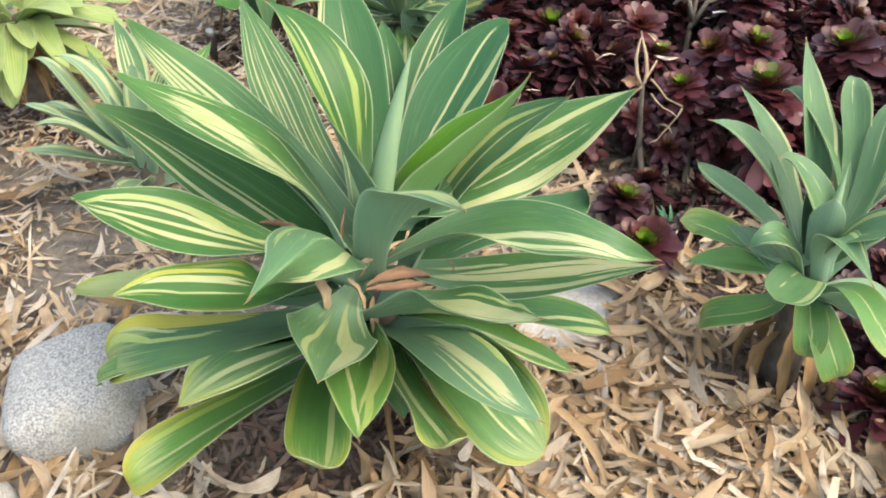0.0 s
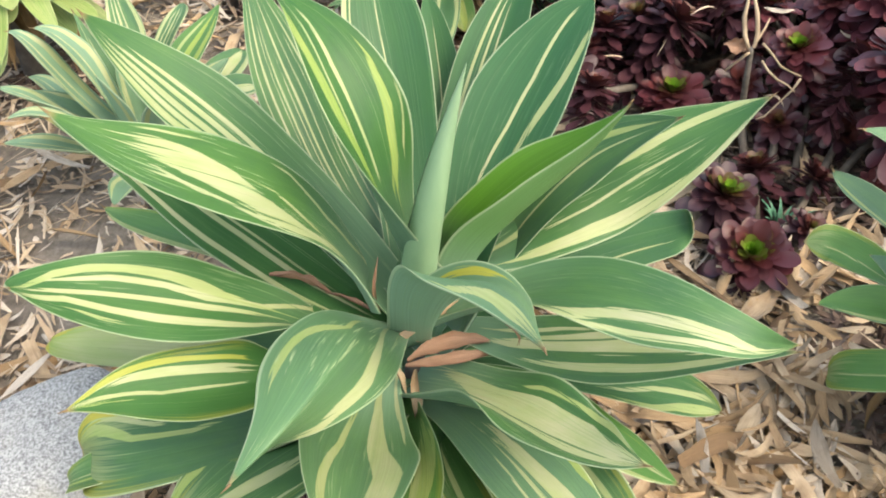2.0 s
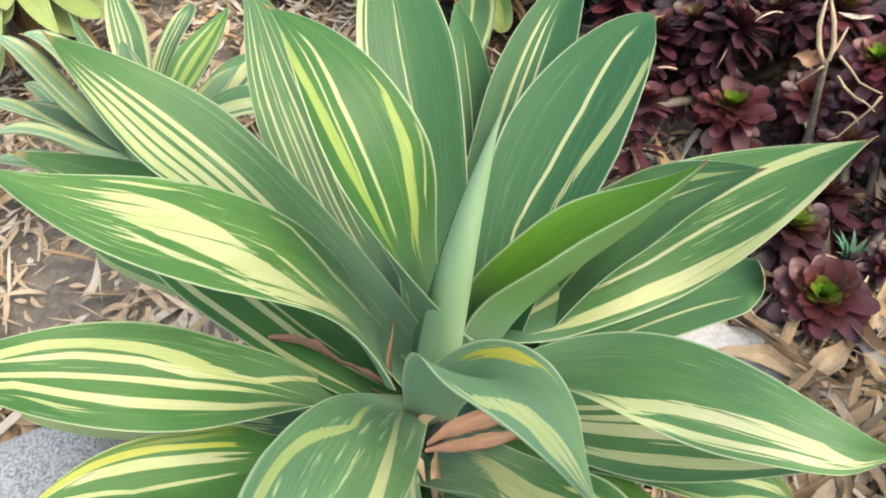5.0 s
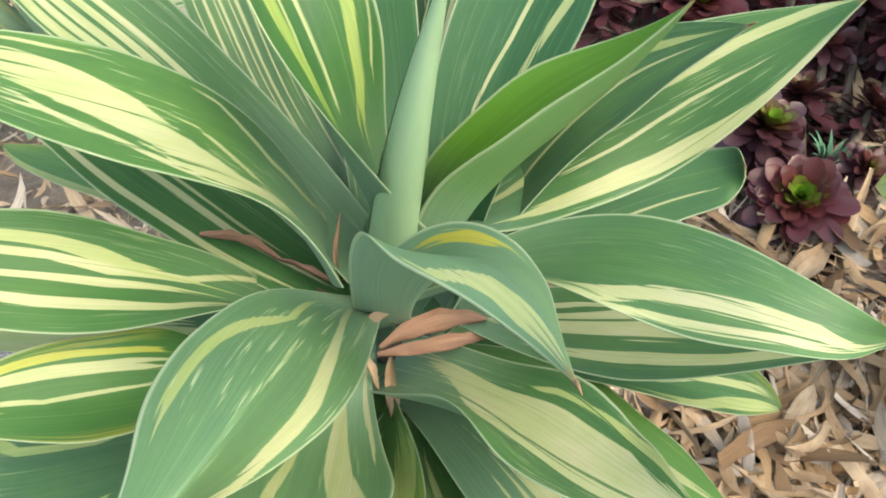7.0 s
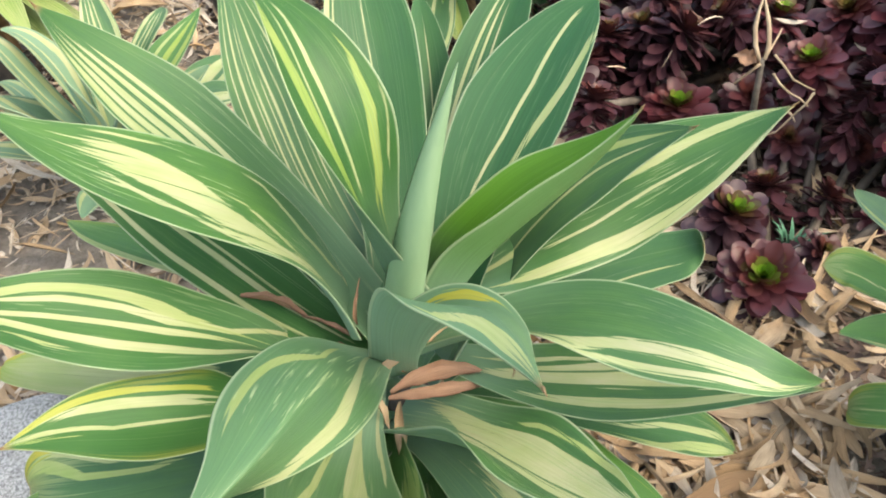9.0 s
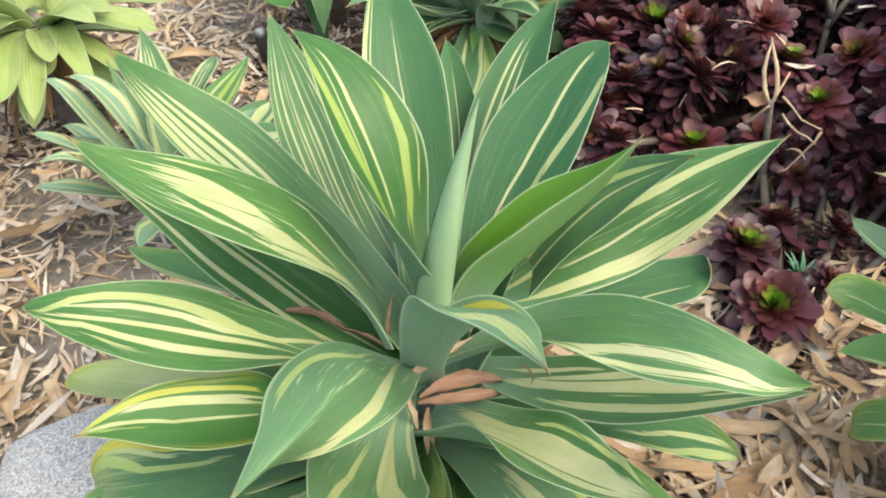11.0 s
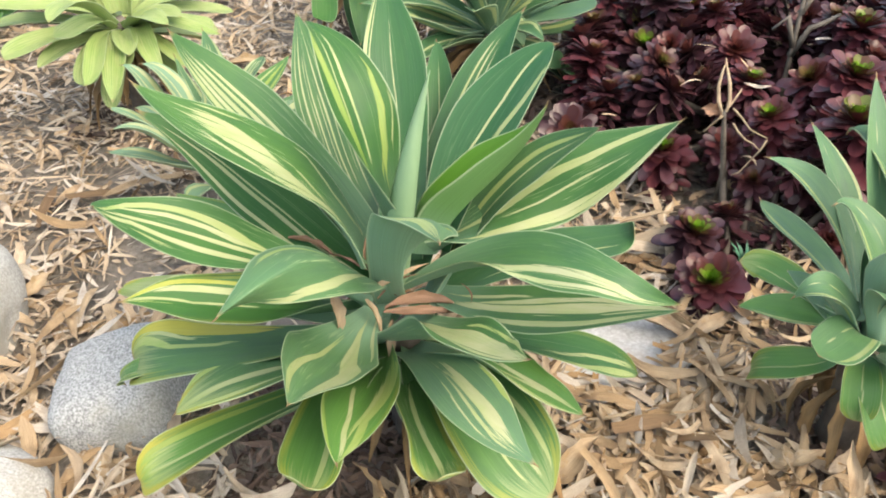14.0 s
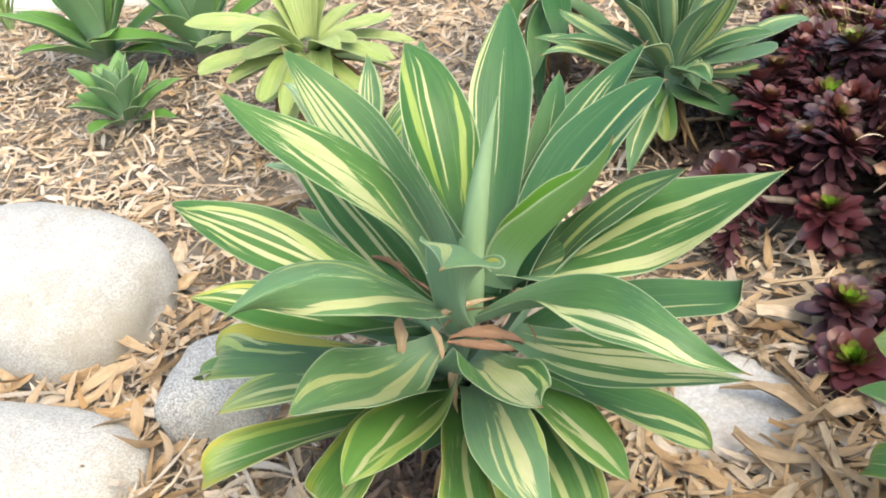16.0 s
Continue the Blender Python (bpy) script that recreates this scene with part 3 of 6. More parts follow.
blade(striped, (-0.112, 0.934, 0.184), (-0.212, 0.845, 0.231), (-0.442, 0.744, 0.299), (-0.433, 0.783, 0.219), 0.071, 0.546, 0.499, 0.193, 0.389, 0.025, 0.329, 0.231, bands=((0.4, 0.4, 0.08, 0.2, 0.95, 0.7), (0.1, 0.1, 0.04, 0.1, 0.9, 0.2)), aged=0.3, fresh=0.15, rim=0.4, seed=47)
blade(striped, (-0.148, 0.936, 0.253), (-0.251, 0.786, 0.344), (-0.288, 0.835, 0.352), (-0.37, 0.75, 0.402), 0.083, 0.62, 0.326, 0.833, -0.414, -0.058, 0.497, 0.013, foldm=0.235, edge=(0.129, -0.313, 12.435, -0.088, -0.471), blunt=0, bloom=0, fresh=0.35, deep_shade=0.5, ns=91, nu=131, paint=((.9, ((.36, -.65, .032), (.53, -.68, .051), (.68, -.71, .072), (.79, -.75, .083), (.89, -.8, .130), (.97, -.76, .217))), (.15, ((.39, -.42, .090), (.48, -.44, .104), (.63, -.42, .111), (.76, -.46, .117), (.87, -.57, .109))), (.2, ((.42, -.05, .027), (.53, 0, .037), (.72, .1, .040), (.87, -.05, .084), (.97, -.22, .247))), (.6, ((.91, .2, .085), (.95, .12, .288))),), rim=0.3, foot_wax=0.15, seed=48)
blade(striped, (-0.115, 0.946, 0.2), (-0.248, 0.934, 0.242), (-0.504, 0.931, 0.245), (-0.523, 0.97, 0.215), 0.09, 0.533, 0.5, -0.056, 0.233, -0.077, 0.359, 0.264, bands=((0, 0, 0.97, 0.3, 1, 0.3),), aged=0.9, rim=0.4, seed=49)
blade(striped, (-0.109, 0.925, 0.297), (-0.15, 0.849, 0.402), (-0.083, 0.687, 0.581), (-0.18, 0.618, 0.519), 0.107, 0.533, 0.347, 0.16, -0.61, -0.988, 0.333, -0.953, foldm=-0.292, edge=(-0.451, -0.19, 5.96, 1.633, 3.212), bloom=0.3, fresh=0.15, dash=1.0, deep_shade=0.05, ns=91, nu=131, paint=((.5, ((.19, -.45, .051), (.37, -.27, .050), (.43, -.5, .130), (.46, -.62, .12), (.49, -.69, .095), (.53, -.75, .075), (.59, -.79, .06), (.68, -.82, .05), (.75, -.84, .03))), (.08, ((.12, .16, .059), (.3, .39, .061), (.45, .54, .101), (.52, .64, .124), (.58, .7, .120), (.66, .76, .110), (.71, .86, .106), (.73, .93, .089))),), seed=50)
blade(striped, (-0.118, 0.9, 0.276), (-0.155, 0.791, 0.258), (-0.129, 0.692, 0.375), (-0.122, 0.606, 0.422), 0.119, 0.484, 0.231, -0.425, -0.265, -0.363, 0.121, 0.419, foldm=0.114, edge=(0.07, 0.045, 14.35, 0.9, 0.072), bloom=0.3, fresh=0.15, dash=0.4, ns=91, nu=131, paint=((.3, ((.22, -.29, .044), (.4, -.29, .052), (.59, -.47, .078), (.77, -.61, .110), (.9, -.7, .150))), (.05, ((.07, .05, .083), (.2, .24, .127), (.38, .35, .170), (.54, .59, .226), (.74, .56, .257), (.89, .61, .284))), (0, ((.05, .73, .062), (.16, .78, .076), (.24, .83, .043))),), seed=51)
blade(striped, (-0.102, 0.903, 0.219), (-0.093, 0.798, 0.212), (-0.117, 0.686, 0.307), (-0.09, 0.62, 0.316), 0.095, 0.446, 0.405, 0.964, -0.087, -0.557, 0.513, 0.172, fresh=0.5, ns=91, nu=131, paint=((.6, ((.23, .75, .254), (.37, .65, .172), (.49, .56, .139), (.62, .45, .118), (.8, .73, .153), (.95, 1, .331))), (.4, ((.35, .38, .111), (.52, .34, .064), (.69, .28, .062))), (.1, ((.37, -.44, .044), (.59, -.07, .061), (.74, .07, .098), (.91, .45, .162))), (.7, ((.57, -1, .058), (.72, -.91, .097), (.87, -.84, .166))),), rim=0.3, foot_wax=0.15, seed=52)
blade(striped, (-0.091, 0.916, 0.17), (-0.169, 0.829, 0.259), (-0.145, 0.641, 0.207), (-0.136, 0.63, 0.257), 0.085, 0.527, 0.5, -0.028, 0.146, -0.193, 0.398, 0.286, bands=((0.3, 0.3, 0.1, 0.1, 1, 0.4),), aged=0.5, blunt=0.35, fresh=0.5, rim=0.4, foot_wax=0.15, seed=53)
blade(striped, (-0.102, 0.905, 0.224), (0.022, 0.802, 0.358), (0.022, 0.752, 0.353), (0.104, 0.698, 0.418), 0.109, 0.582, 0.739, 0.137, -0.399, 0.153, 0.393, 0.148, foldm=0.134, edge=(-0.124, -0.096, 12.5, -0.677, -0.006), bloom=0.1, dash=0.6, ns=91, nu=131, paint=((.02, ((.07, .61, .083), (.16, .4, .2), (.28, .15, .34), (.39, .06, .46), (.5, .1, .5), (.61, .14, .5), (.73, .14, .52), (.86, .1, .56), (.96, .1, .7))), (.4, ((.35, .66, .026), (.42, .75, .041), (.52, .76, .052), (.63, .85, .061), (.77, .89, .071), (.9, .95, .092))), (-1, ((.09, .49, .021), (.21, .06, .030), (.45, -.13, .03), (.72, -.04, .04), (.9, -.04, .05))), (-1, ((.35, .55, .018), (.45, .69, .028), (.56, .75, .027), (.69, .75, .040), (.85, .61, .058))),), seed=54)
blade(striped, (-0.081, 0.909, 0.195), (-0, 0.814, 0.28), (0.029, 0.73, 0.287), (0.114, 0.685, 0.266), 0.087, 0.608, 0.581, -0.054, -0.032, -0.018, 0.276, 0.276, bloom=0.4, ns=91, nu=131, paint=((0, ((.32, .19, .199), (.48, .16, .242), (.63, .14, .273), (.75, .09, .363), (.84, -.06, .450))), (.6, ((.43, .96, .056), (.54, .96, .078), (.64, .93, .093), (.73, .99, .045))), (-1, ((.34, .04, .049), (.51, .04, .043), (.65, .01, .057), (.78, -.1, .073))), (0, ((.47, -.3, .030), (.67, -.45, .030), (.79, -.6, .040))),), foot_wax=0.15, tone=0.4, seed=55)
blade(striped, (-0.062, 0.924, 0.153), (0.021, 0.863, 0.221), (0.064, 0.762, 0.177), (0.131, 0.737, 0.138), 0.133, 0.563, 0.489, -0.16, 0.013, 0.332, 0.403, 0.152, bands=((0.2, 0.2, 0.06, 0.2, 0.95, 0.2), (-0.2, -0.2, 0.03, 0.2, 0.95, 0.2), (0.6, 0.6, 0.04, 0.2, 0.95, 0.3)), aged=0.35, blunt=0.25, rim=0.3, fresh=0.2, foot_wax=0.15, seed=56)
blade(striped, (-0.08, 0.914, 0.16), (-0.091, 0.812, 0.237), (0.01, 0.709, 0.176), (0.001, 0.679, 0.227), 0.084, 0.548, 0.499, 0.109, -0.811, 0.217, 0.362, 0.291, bands=((0.2, 0.2, 0.1, 0.2, 0.9, 0.2),), aged=0.5, blunt=0.4, fresh=0.3, dash=0.8, rim=0.4, foot_wax=0.15, seed=57)
blade(striped, (-0.059, 0.926, 0.194), (0.046, 0.875, 0.248), (0.084, 0.83, 0.227), (0.164, 0.778, 0.248), 0.128, 0.511, 0.466, 0.176, -0.645, -0.207, 0.276, 0.155, fresh=0.5, ns=91, nu=131, paint=((.1, ((.39, .14, .072), (.54, .16, .093), (.72, .28, .101), (.91, .26, .143))), (.35, ((.67, -1, .433), (.76, -1, .438), (.87, -1, .414), (.94, -1, .325))), (.1, ((.53, -.29, .147), (.64, .01, .106), (.79, .21, .099))),), rim=0.15, foot_wax=0.15, seed=58)
blade(striped, (-0.055, 0.939, 0.198), (0.068, 0.929, 0.219), (0.196, 0.918, 0.202), (0.229, 0.886, 0.207), 0.081, 0.593, 0.492, -0.175, -0.254, 0.367, 0.375, 0.244, fresh=0.15, deep_shade=0.45, aged=0.25, blunt=0, ns=91, nu=131, paint=((.4, ((.54, -.99, .202), (.64, -.9, .196), (.74, -.55, .236), (.87, -.42, .330), (.94, -.41, .383))), (.2, ((.52, -.22, .113), (.64, .1, .086), (.78, .23, .117), (.87, .4, .158))),), rim=0.2, foot_wax=0.15, seed=59)
blade(striped, (-0.1, 0.932, 0.281), (0.102, 0.966, 0.389), (0.143, 0.762, 0.473), (0.266, 0.857, 0.363), 0.081, 0.413, 0.1, 0.254, 0.095, 1.003, 1.4, 0.396, foldm=-0.774, edge=(0.032, -0.252, 12.336, 1.312, 0.99), bloom=0.15, fresh=0.08, dash=0.25, deep_shade=0.15, ns=181, nu=161, paint=((0, ((.33, -1, .273), (.46, -.42, .179), (.55, -.3, .186), (.66, -.21, .213), (.77, -.24, .217), (.88, -.65, .149))), (0, ((.4, -.99, .056), (.46, -.86, .084), (.55, -.78, .093), (.64, -.72, .111), (.72, -.65, .123), (.81, -.68, .103))), (-1, ((.39, -.84, .024), (.47, -.56, .022), (.56, -.44, .025), (.72, -.36, .033))), (-1, ((.48, -.91, .015), (.58, -.81, .019), (.67, -.76, .024))), (-1, ((.43, -.35, .018), (.55, -.16, .021), (.69, -.09, .019))),), seed=60)
blade(striped, (-0.049, 0.945, 0.27), (0.039, 0.913, 0.268), (0.13, 0.898, 0.288), (0.266, 0.852, 0.359), 0.084, 0.52, 0.464, -0.13, 0.152, 0.045, 0.35, 0.182, ns=91, nu=131, paint=((0, ((.14, -.1, .154), (.31, .15, .240), (.48, .23, .281), (.64, .31, .355), (.78, .44, .469), (.9, .76, .558), (.98, 1, .587))), (.15, ((.33, -.56, .113), (.55, -.45, .134), (.73, -.51, .173), (.88, -.39, .195))), (-1, ((.27, -.14, .056), (.53, 0, .046), (.75, .03, .060), (.9, .34, .084))), (-1, ((.26, .21, .032), (.52, .35, .032), (.79, .66, .048))), (0, ((.17, .46, .073), (.39, .62, .050))),), seed=61)
blade(striped, (-0.04, 0.974, 0.324), (-0.03, 1.036, 0.427), (0.064, 1.188, 0.511), (0.093, 1.187, 0.52), 0.114, 0.483, 0.4, 0.126, -0.059, -0.073, 0.345, 0.153, bloom=0.05, fresh=0.0, under_wax=0.6, dash=0.1, deep_shade=0.9, ns=91, nu=131, paint=((.1, ((.26, .24, .030), (.41, .06, .031), (.56, .01, .034), (.81, .14, .047))), (.3, ((.35, -.34, .050), (.45, -.46, .073), (.58, -.68, .079), (.76, -.88, .094))),), seed=62)
blade(striped, (-0.077, 0.973, 0.29), (-0.042, 1.08, 0.408), (-0.011, 1.246, 0.466), (0.04, 1.291, 0.521), 0.081, 0.552, 0.66, 0.034, -0.115, -0.126, 0.342, 0.243, bands=((0.58, 0.4, 0.035, 0.1, 0.9, 0.15), (0.3, 0.2, 0.03, 0.2, 0.85, 0.1), (0, 0, 0.025, 0.2, 0.8, 0)), bloom=0.0, fresh=0, under_wax=0.6, deep_shade=0.75, seed=63)
blade(striped, (-0.093, 0.975, 0.301), (-0.113, 1.146, 0.44), (-0.134, 1.184, 0.495), (-0.17, 1.32, 0.565), 0.093, 0.583, 0.66, -0.048, -0.021, 0.139, 0.317, 0.249, bands=((0.86, 0.9, 0.05, 0.1, 0.97, 0.2), (0.7, 0.76, 0.016, 0.1, 0.95, 0.1), (0.1, 0.0, 0.01, 0.2, 0.85, 0)), bloom=0.0, fresh=0.0, under_wax=0.6, deep_shade=0.75, ns=61, seed=64)
blade(striped, (-0.085, 0.975, 0.269), (-0.053, 1.098, 0.352), (-0.078, 1.243, 0.45), (-0.095, 1.311, 0.458), 0.055, 0.537, 0.5, 0.01, -0.063, 0.008, 0.349, 0.268, bands=((0.0, 0.0, 0.02, 0.2, 0.9, 0.1),), fresh=0.2, deep_shade=0.6, seed=65)
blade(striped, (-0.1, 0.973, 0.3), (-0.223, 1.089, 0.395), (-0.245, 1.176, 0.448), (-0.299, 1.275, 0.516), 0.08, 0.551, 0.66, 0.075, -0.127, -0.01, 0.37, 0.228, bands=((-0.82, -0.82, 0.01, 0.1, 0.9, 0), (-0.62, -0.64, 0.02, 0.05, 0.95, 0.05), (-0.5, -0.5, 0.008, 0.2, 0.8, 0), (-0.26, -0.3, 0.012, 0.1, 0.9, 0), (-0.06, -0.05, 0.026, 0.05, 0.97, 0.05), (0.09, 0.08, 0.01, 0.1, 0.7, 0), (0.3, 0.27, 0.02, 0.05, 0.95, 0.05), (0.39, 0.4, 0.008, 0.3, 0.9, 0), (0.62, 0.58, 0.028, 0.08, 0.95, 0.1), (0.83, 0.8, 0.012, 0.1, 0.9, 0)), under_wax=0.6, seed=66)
blade(striped, (-0.09, 0.963, 0.351), (-0.14, 0.96, 0.496), (-0.137, 1.026, 0.579), (-0.227, 1.105, 0.586), 0.106, 0.464, 0.66, 1.405, 0.269, 0.381, 0.58, 0.355, tone=0.5, fresh=0.1, bloom=0.0, under_wax=0.6, deep_shade=0.3, ns=91, nu=131, paint=((.72, ((.27, .35, 0.134), (.38, .33, 0.121), (.46, .41, 0.134), (.57, .51, 0.127), (.69, .65, 0.143), (.85, .98, 0.214))), (.2, ((.26, -.1, 0.026), (.37, -.1, 0.032), (.5, -.05, 0.032), (.65, .01, 0.052), (.84, -.09, 0.063))), (.74, ((.2, -.46, 0.076), (.3, -.6, 0.079), (.39, -.62, 0.080), (.48, -.68, 0.079), (.58, -.72, 0.057), (.65, -.8, 0.042))), (.3, ((.32, -.8, 0.018), (.5, -.93, 0.017))), (.2, ((.44, 1, 0.053), (.56, 1, 0.042), (.74, 1, 0.049))), (.2, ((.33, .3, 0.039), (.46, .24, 0.028), (.63, .3, 0.027), (.86, .3, 0.053))),), seed=67)
blade(striped, (-0.115, 0.956, 0.3), (-0.235, 1.02, 0.464), (-0.358, 1.106, 0.464), (-0.402, 1.077, 0.579), 0.103, 0.583, 0.66, 0.168, 0.15, 0.108, 0.348, 0.136, bands=((-0.2, -0.2, 0.05, 0.2, 0.9, 0.1), (0.05, 0.02, 0.07, 0.12, 0.95, 0.1), (0.32, 0.3, 0.09, 0.1, 0.97, 0.1), (0.57, 0.55, 0.08, 0.1, 0.97, 0.1), (0.82, 0.82, 0.1, 0.1, 0.97, 0.25)), fresh=0.15, bloom=0.1, under_wax=0.6, dash=0.3, deep_shade=0.3, seed=68)
blade(striped, (-0.132, 0.936, 0.32), (-0.194, 1.008, 0.457), (-0.276, 0.898, 0.503), (-0.36, 0.888, 0.61), 0.097, 0.575, 0.592, 0.103, -0.066, -0.198, 0.179, 0.108, foldm=0.053, edge=(0.034, -0.038, 11.131, -0.151, 0.847), tone=0.38, fresh=0.15, bloom=0.05, under_wax=0.6, dash=0.7, ns=91, nu=131, paint=((.12, ((.16, .43, .203), (.28, .6, .191), (.35, .58, .273), (.42, .44, .384), (.48, .28, .428), (.53, .09, .431), (.58, -.05, .369), (.63, -.16, .350), (.68, -.25, .330), (.72, -.32, .301), (.77, -.39, .303))), (-1, ((.45, .65, .037), (.54, .41, .039), (.63, .2, .030), (.7, .05, .029))), (0, ((.4, .88, .058), (.49, .75, .067), (.59, .51, .050), (.69, .35, .051), (.77, .1, .040))), (0, ((.64, .5, .032), (.71, .34, .037), (.77, .39, .040))), (.1, ((.07, -1, .044), (.14, -.65, .057), (.23, -.56, .047), (.31, -.71, .032), (.37, -.85, .023))), (.2, ((.62, -.81, .021), (.68, -.81, .027), (.75, -.85, .030))), (.3, ((.24, .26, .076), (.31, .03, .054), (.41, -.24, .025))), (-1, ((.3, .39, .065), (.39, .14, .047), (.47, -.04, .023))),), seed=69)
blade(striped, (-0.116, 0.949, 0.286), (-0.222, 0.97, 0.355), (-0.346, 1.123, 0.339), (-0.476, 1.068, 0.461), 0.119, 0.512, 0.66, -0.14, -0.304, -0.257, 0.223, 0.098, bands=((0.75, 0.8, 0.045, 0.05, 0.97, 0.05), (0.36, 0.3, 0.05, 0.05, 0.95, 0.05), (0.2, 0.15, 0.02, 0.1, 0.9, 0.1)), bloom=0.0, fresh=0.2, deep_shade=0.5, foot_wax=0.15, seed=70)
blade(striped, (-0.112, 0.957, 0.219), (-0.232, 1.058, 0.279), (-0.44, 1.107, 0.244), (-0.492, 1.132, 0.273), 0.078, 0.534, 0.5, -0.137, 0.287, -0.089, 0.38, 0.279, bands=((0.75, 0.75, 0.2, 0.3, 1, 0.4),), fresh=0.3, aged=0.2, rim=0.4, seed=71)
blade(striped, (-0.059, 0.96, 0.222), (0.026, 1.035, 0.301), (0.211, 1.131, 0.224), (0.217, 1.095, 0.282), 0.08, 0.589, 0.495, -0.022, 0.078, -0.341, 0.289, -0.082, fresh=0.15, deep_shade=0.45, bands=((-0.4, -0.4, 0.03, 0.2, 0.8, 0.2),), blunt=0.3, foot_wax=0.15, seed=72)
blade(striped, (-0.053, 0.956, 0.247), (0.031, 1.04, 0.421), (0.105, 1.068, 0.419), (0.16, 1.013, 0.501), 0.081, 0.543, 0.66, -0.12, 0.029, -0.301, 0.31, 0.141, bands=((0.5, 0.4, 0.1, 0.1, 0.97, 0.45), (0.0, 0.0, 0.03, 0.1, 0.9, 0.1)), seed=73)
blade(striped, (-0.083, 0.924, 0.278), (-0.078, 0.841, 0.413), (-0.019, 0.873, 0.509), (0.021, 0.694, 0.565), 0.1, 0.524, 0.744, 1.358, -0.281, -0.181, 1.4, -0.976, foldm=0.14, edge=(-0.074, 0.123, 13.044, -0.183, 2.443), bloom=0.42, ns=91, nu=131, paint=((1, ((.33, .83, .088), (.4, .81, .090), (.47, .8, .076), (.53, .85, .024))), (.25, ((.71, -.96, .068), (.75, -.78, .223), (.79, -.54, .221), (.84, -.47, .214), (.9, -.46, .316), (.94, -.38, .337))),), seed=74)
spear(striped, (-0.099, 0.945, 0.283), (-0.076, 0.948, 0.46), (-0.035, 0.966, 0.595), 0.0215)
fill(striped, 12, 0.19, 0.11, 0.065, -38, -8, 138, bloom=0.1)
skirt_of(striped, 16, 0.16, 0.15, 304)

bluish = agave_plant((0.525, 0.985, 0), "blue-green agave with a few cream leaf edges among aeoniums", 0.25, 0.03, 6)
blade(bluish, (0.517, 1.015, 0.243), (0.501, 1.11, 0.321), (0.484, 1.144, 0.368), (0.454, 1.229, 0.389), 0.048, 0.532, 0.5, -0.027, 0.222, 0.123, 0.34, 0.274, nu=33, ns=21, thick=0.005, bloom=0.34, bands=((-0.9, -0.9, 0.05, 0.1, 0.95, 0.1), (0.2, 0.15, 0.012, 0.1, 0.9, 0)), seed=76)
blade(bluish, (0.511, 1.011, 0.249), (0.502, 1.111, 0.306), (0.444, 1.113, 0.392), (0.382, 1.122, 0.398), 0.051, 0.54, 0.476, 0.457, 0.089, 0.114, 0.357, 0.209, bloom=0.4, bands=((0.6, 0.6, 0.12, 0.05, 0.9, 0.4),), nu=33, ns=21, thick=0.005, seed=77)
blade(bluish, (0.511, 1.012, 0.23), (0.488, 1.099, 0.263), (0.41, 1.182, 0.26), (0.397, 1.185, 0.283), 0.046, 0.563, 0.489, 0.071, 0.017, -0.078, 0.367, 0.245, bloom=0.4, bands=((0.6, 0.6, 0.12, 0.05, 0.9, 0.4),), nu=33, ns=21, thick=0.005, seed=78)
blade(bluish, (0.505, 1.012, 0.218), (0.423, 1.101, 0.201), (0.45, 1.171, 0.17), (0.378, 1.155, 0.191), 0.061, 0.583, 0.462, 0.423, -0.096, -0.249, 0.347, 0.191, bloom=0.15, fresh=0.5, aged=0.35, blunt=0.5, nu=33, ns=21, thick=0.005, rim=0.3, bands=((0.1, 0.1, 0.03, 0.15, 0.95, 0.4),), seed=79)
blade(bluish, (0.499, 0.997, 0.218), (0.473, 1.031, 0.202), (0.407, 1.044, 0.209), (0.367, 1.048, 0.196), 0.058, 0.559, 0.516, 0.001, -0.062, -0.021, 0.289, 0.217, bloom=0.15, fresh=0.45, bands=((0.75, 0.8, 0.1, 0.05, 0.9, 0.4),), nu=33, ns=21, thick=0.005, seed=80)
blade(bluish, (0.498, 0.991, 0.197), (0.484, 0.94, 0.173), (0.388, 0.979, 0.17), (0.396, 1.017, 0.101), 0.058, 0.556, 0.502, -0.023, -0.124, -0.048, 0.286, 0.234, bloom=0.15, fresh=0.5, aged=0.35, blunt=0.5, nu=33, ns=21, thick=0.005, rim=0.3, bands=((0.1, 0.1, 0.03, 0.15, 0.95, 0.4),), seed=81)
blade(bluish, (0.504, 0.973, 0.242), (0.473, 0.955, 0.313), (0.433, 0.941, 0.354), (0.411, 0.952, 0.304), 0.052, 0.544, 0.514, -0.58, -0.179, 0.141, 0.391, 0.264, nu=33, ns=21, thick=0.005, bands=((0.72, 0.74, 0.09, 0.08, 0.92, 0.35), (-0.35, -0.3, 0.018, 0.1, 0.9, 0.1)), bloom=0.32, seed=82)
blade(bluish, (0.505, 0.963, 0.228), (0.5, 0.94, 0.29), (0.47, 0.915, 0.251), (0.442, 0.897, 0.26), 0.07, 0.552, 0.5, -0.006, -0.116, 0.073, 0.311, 0.168, fresh=0.3, blunt=0.7, nu=33, ns=21, thick=0.005, bands=((0.72, 0.74, 0.09, 0.08, 0.92, 0.35), (-0.35, -0.3, 0.018, 0.1, 0.9, 0.1)), bloom=0.32, seed=83)
blade(bluish, (0.518, 0.956, 0.211), (0.501, 0.922, 0.23), (0.502, 0.878, 0.206), (0.503, 0.882, 0.164), 0.05, 0.558, 0.498, -0.006, -0.051, 0.009, 0.362, 0.261, bloom=0.15, fresh=0.5, aged=0.35, blunt=0.5, nu=33, ns=21, thick=0.005, rim=0.3, bands=((0.1, 0.1, 0.03, 0.15, 0.95, 0.4),), seed=84)
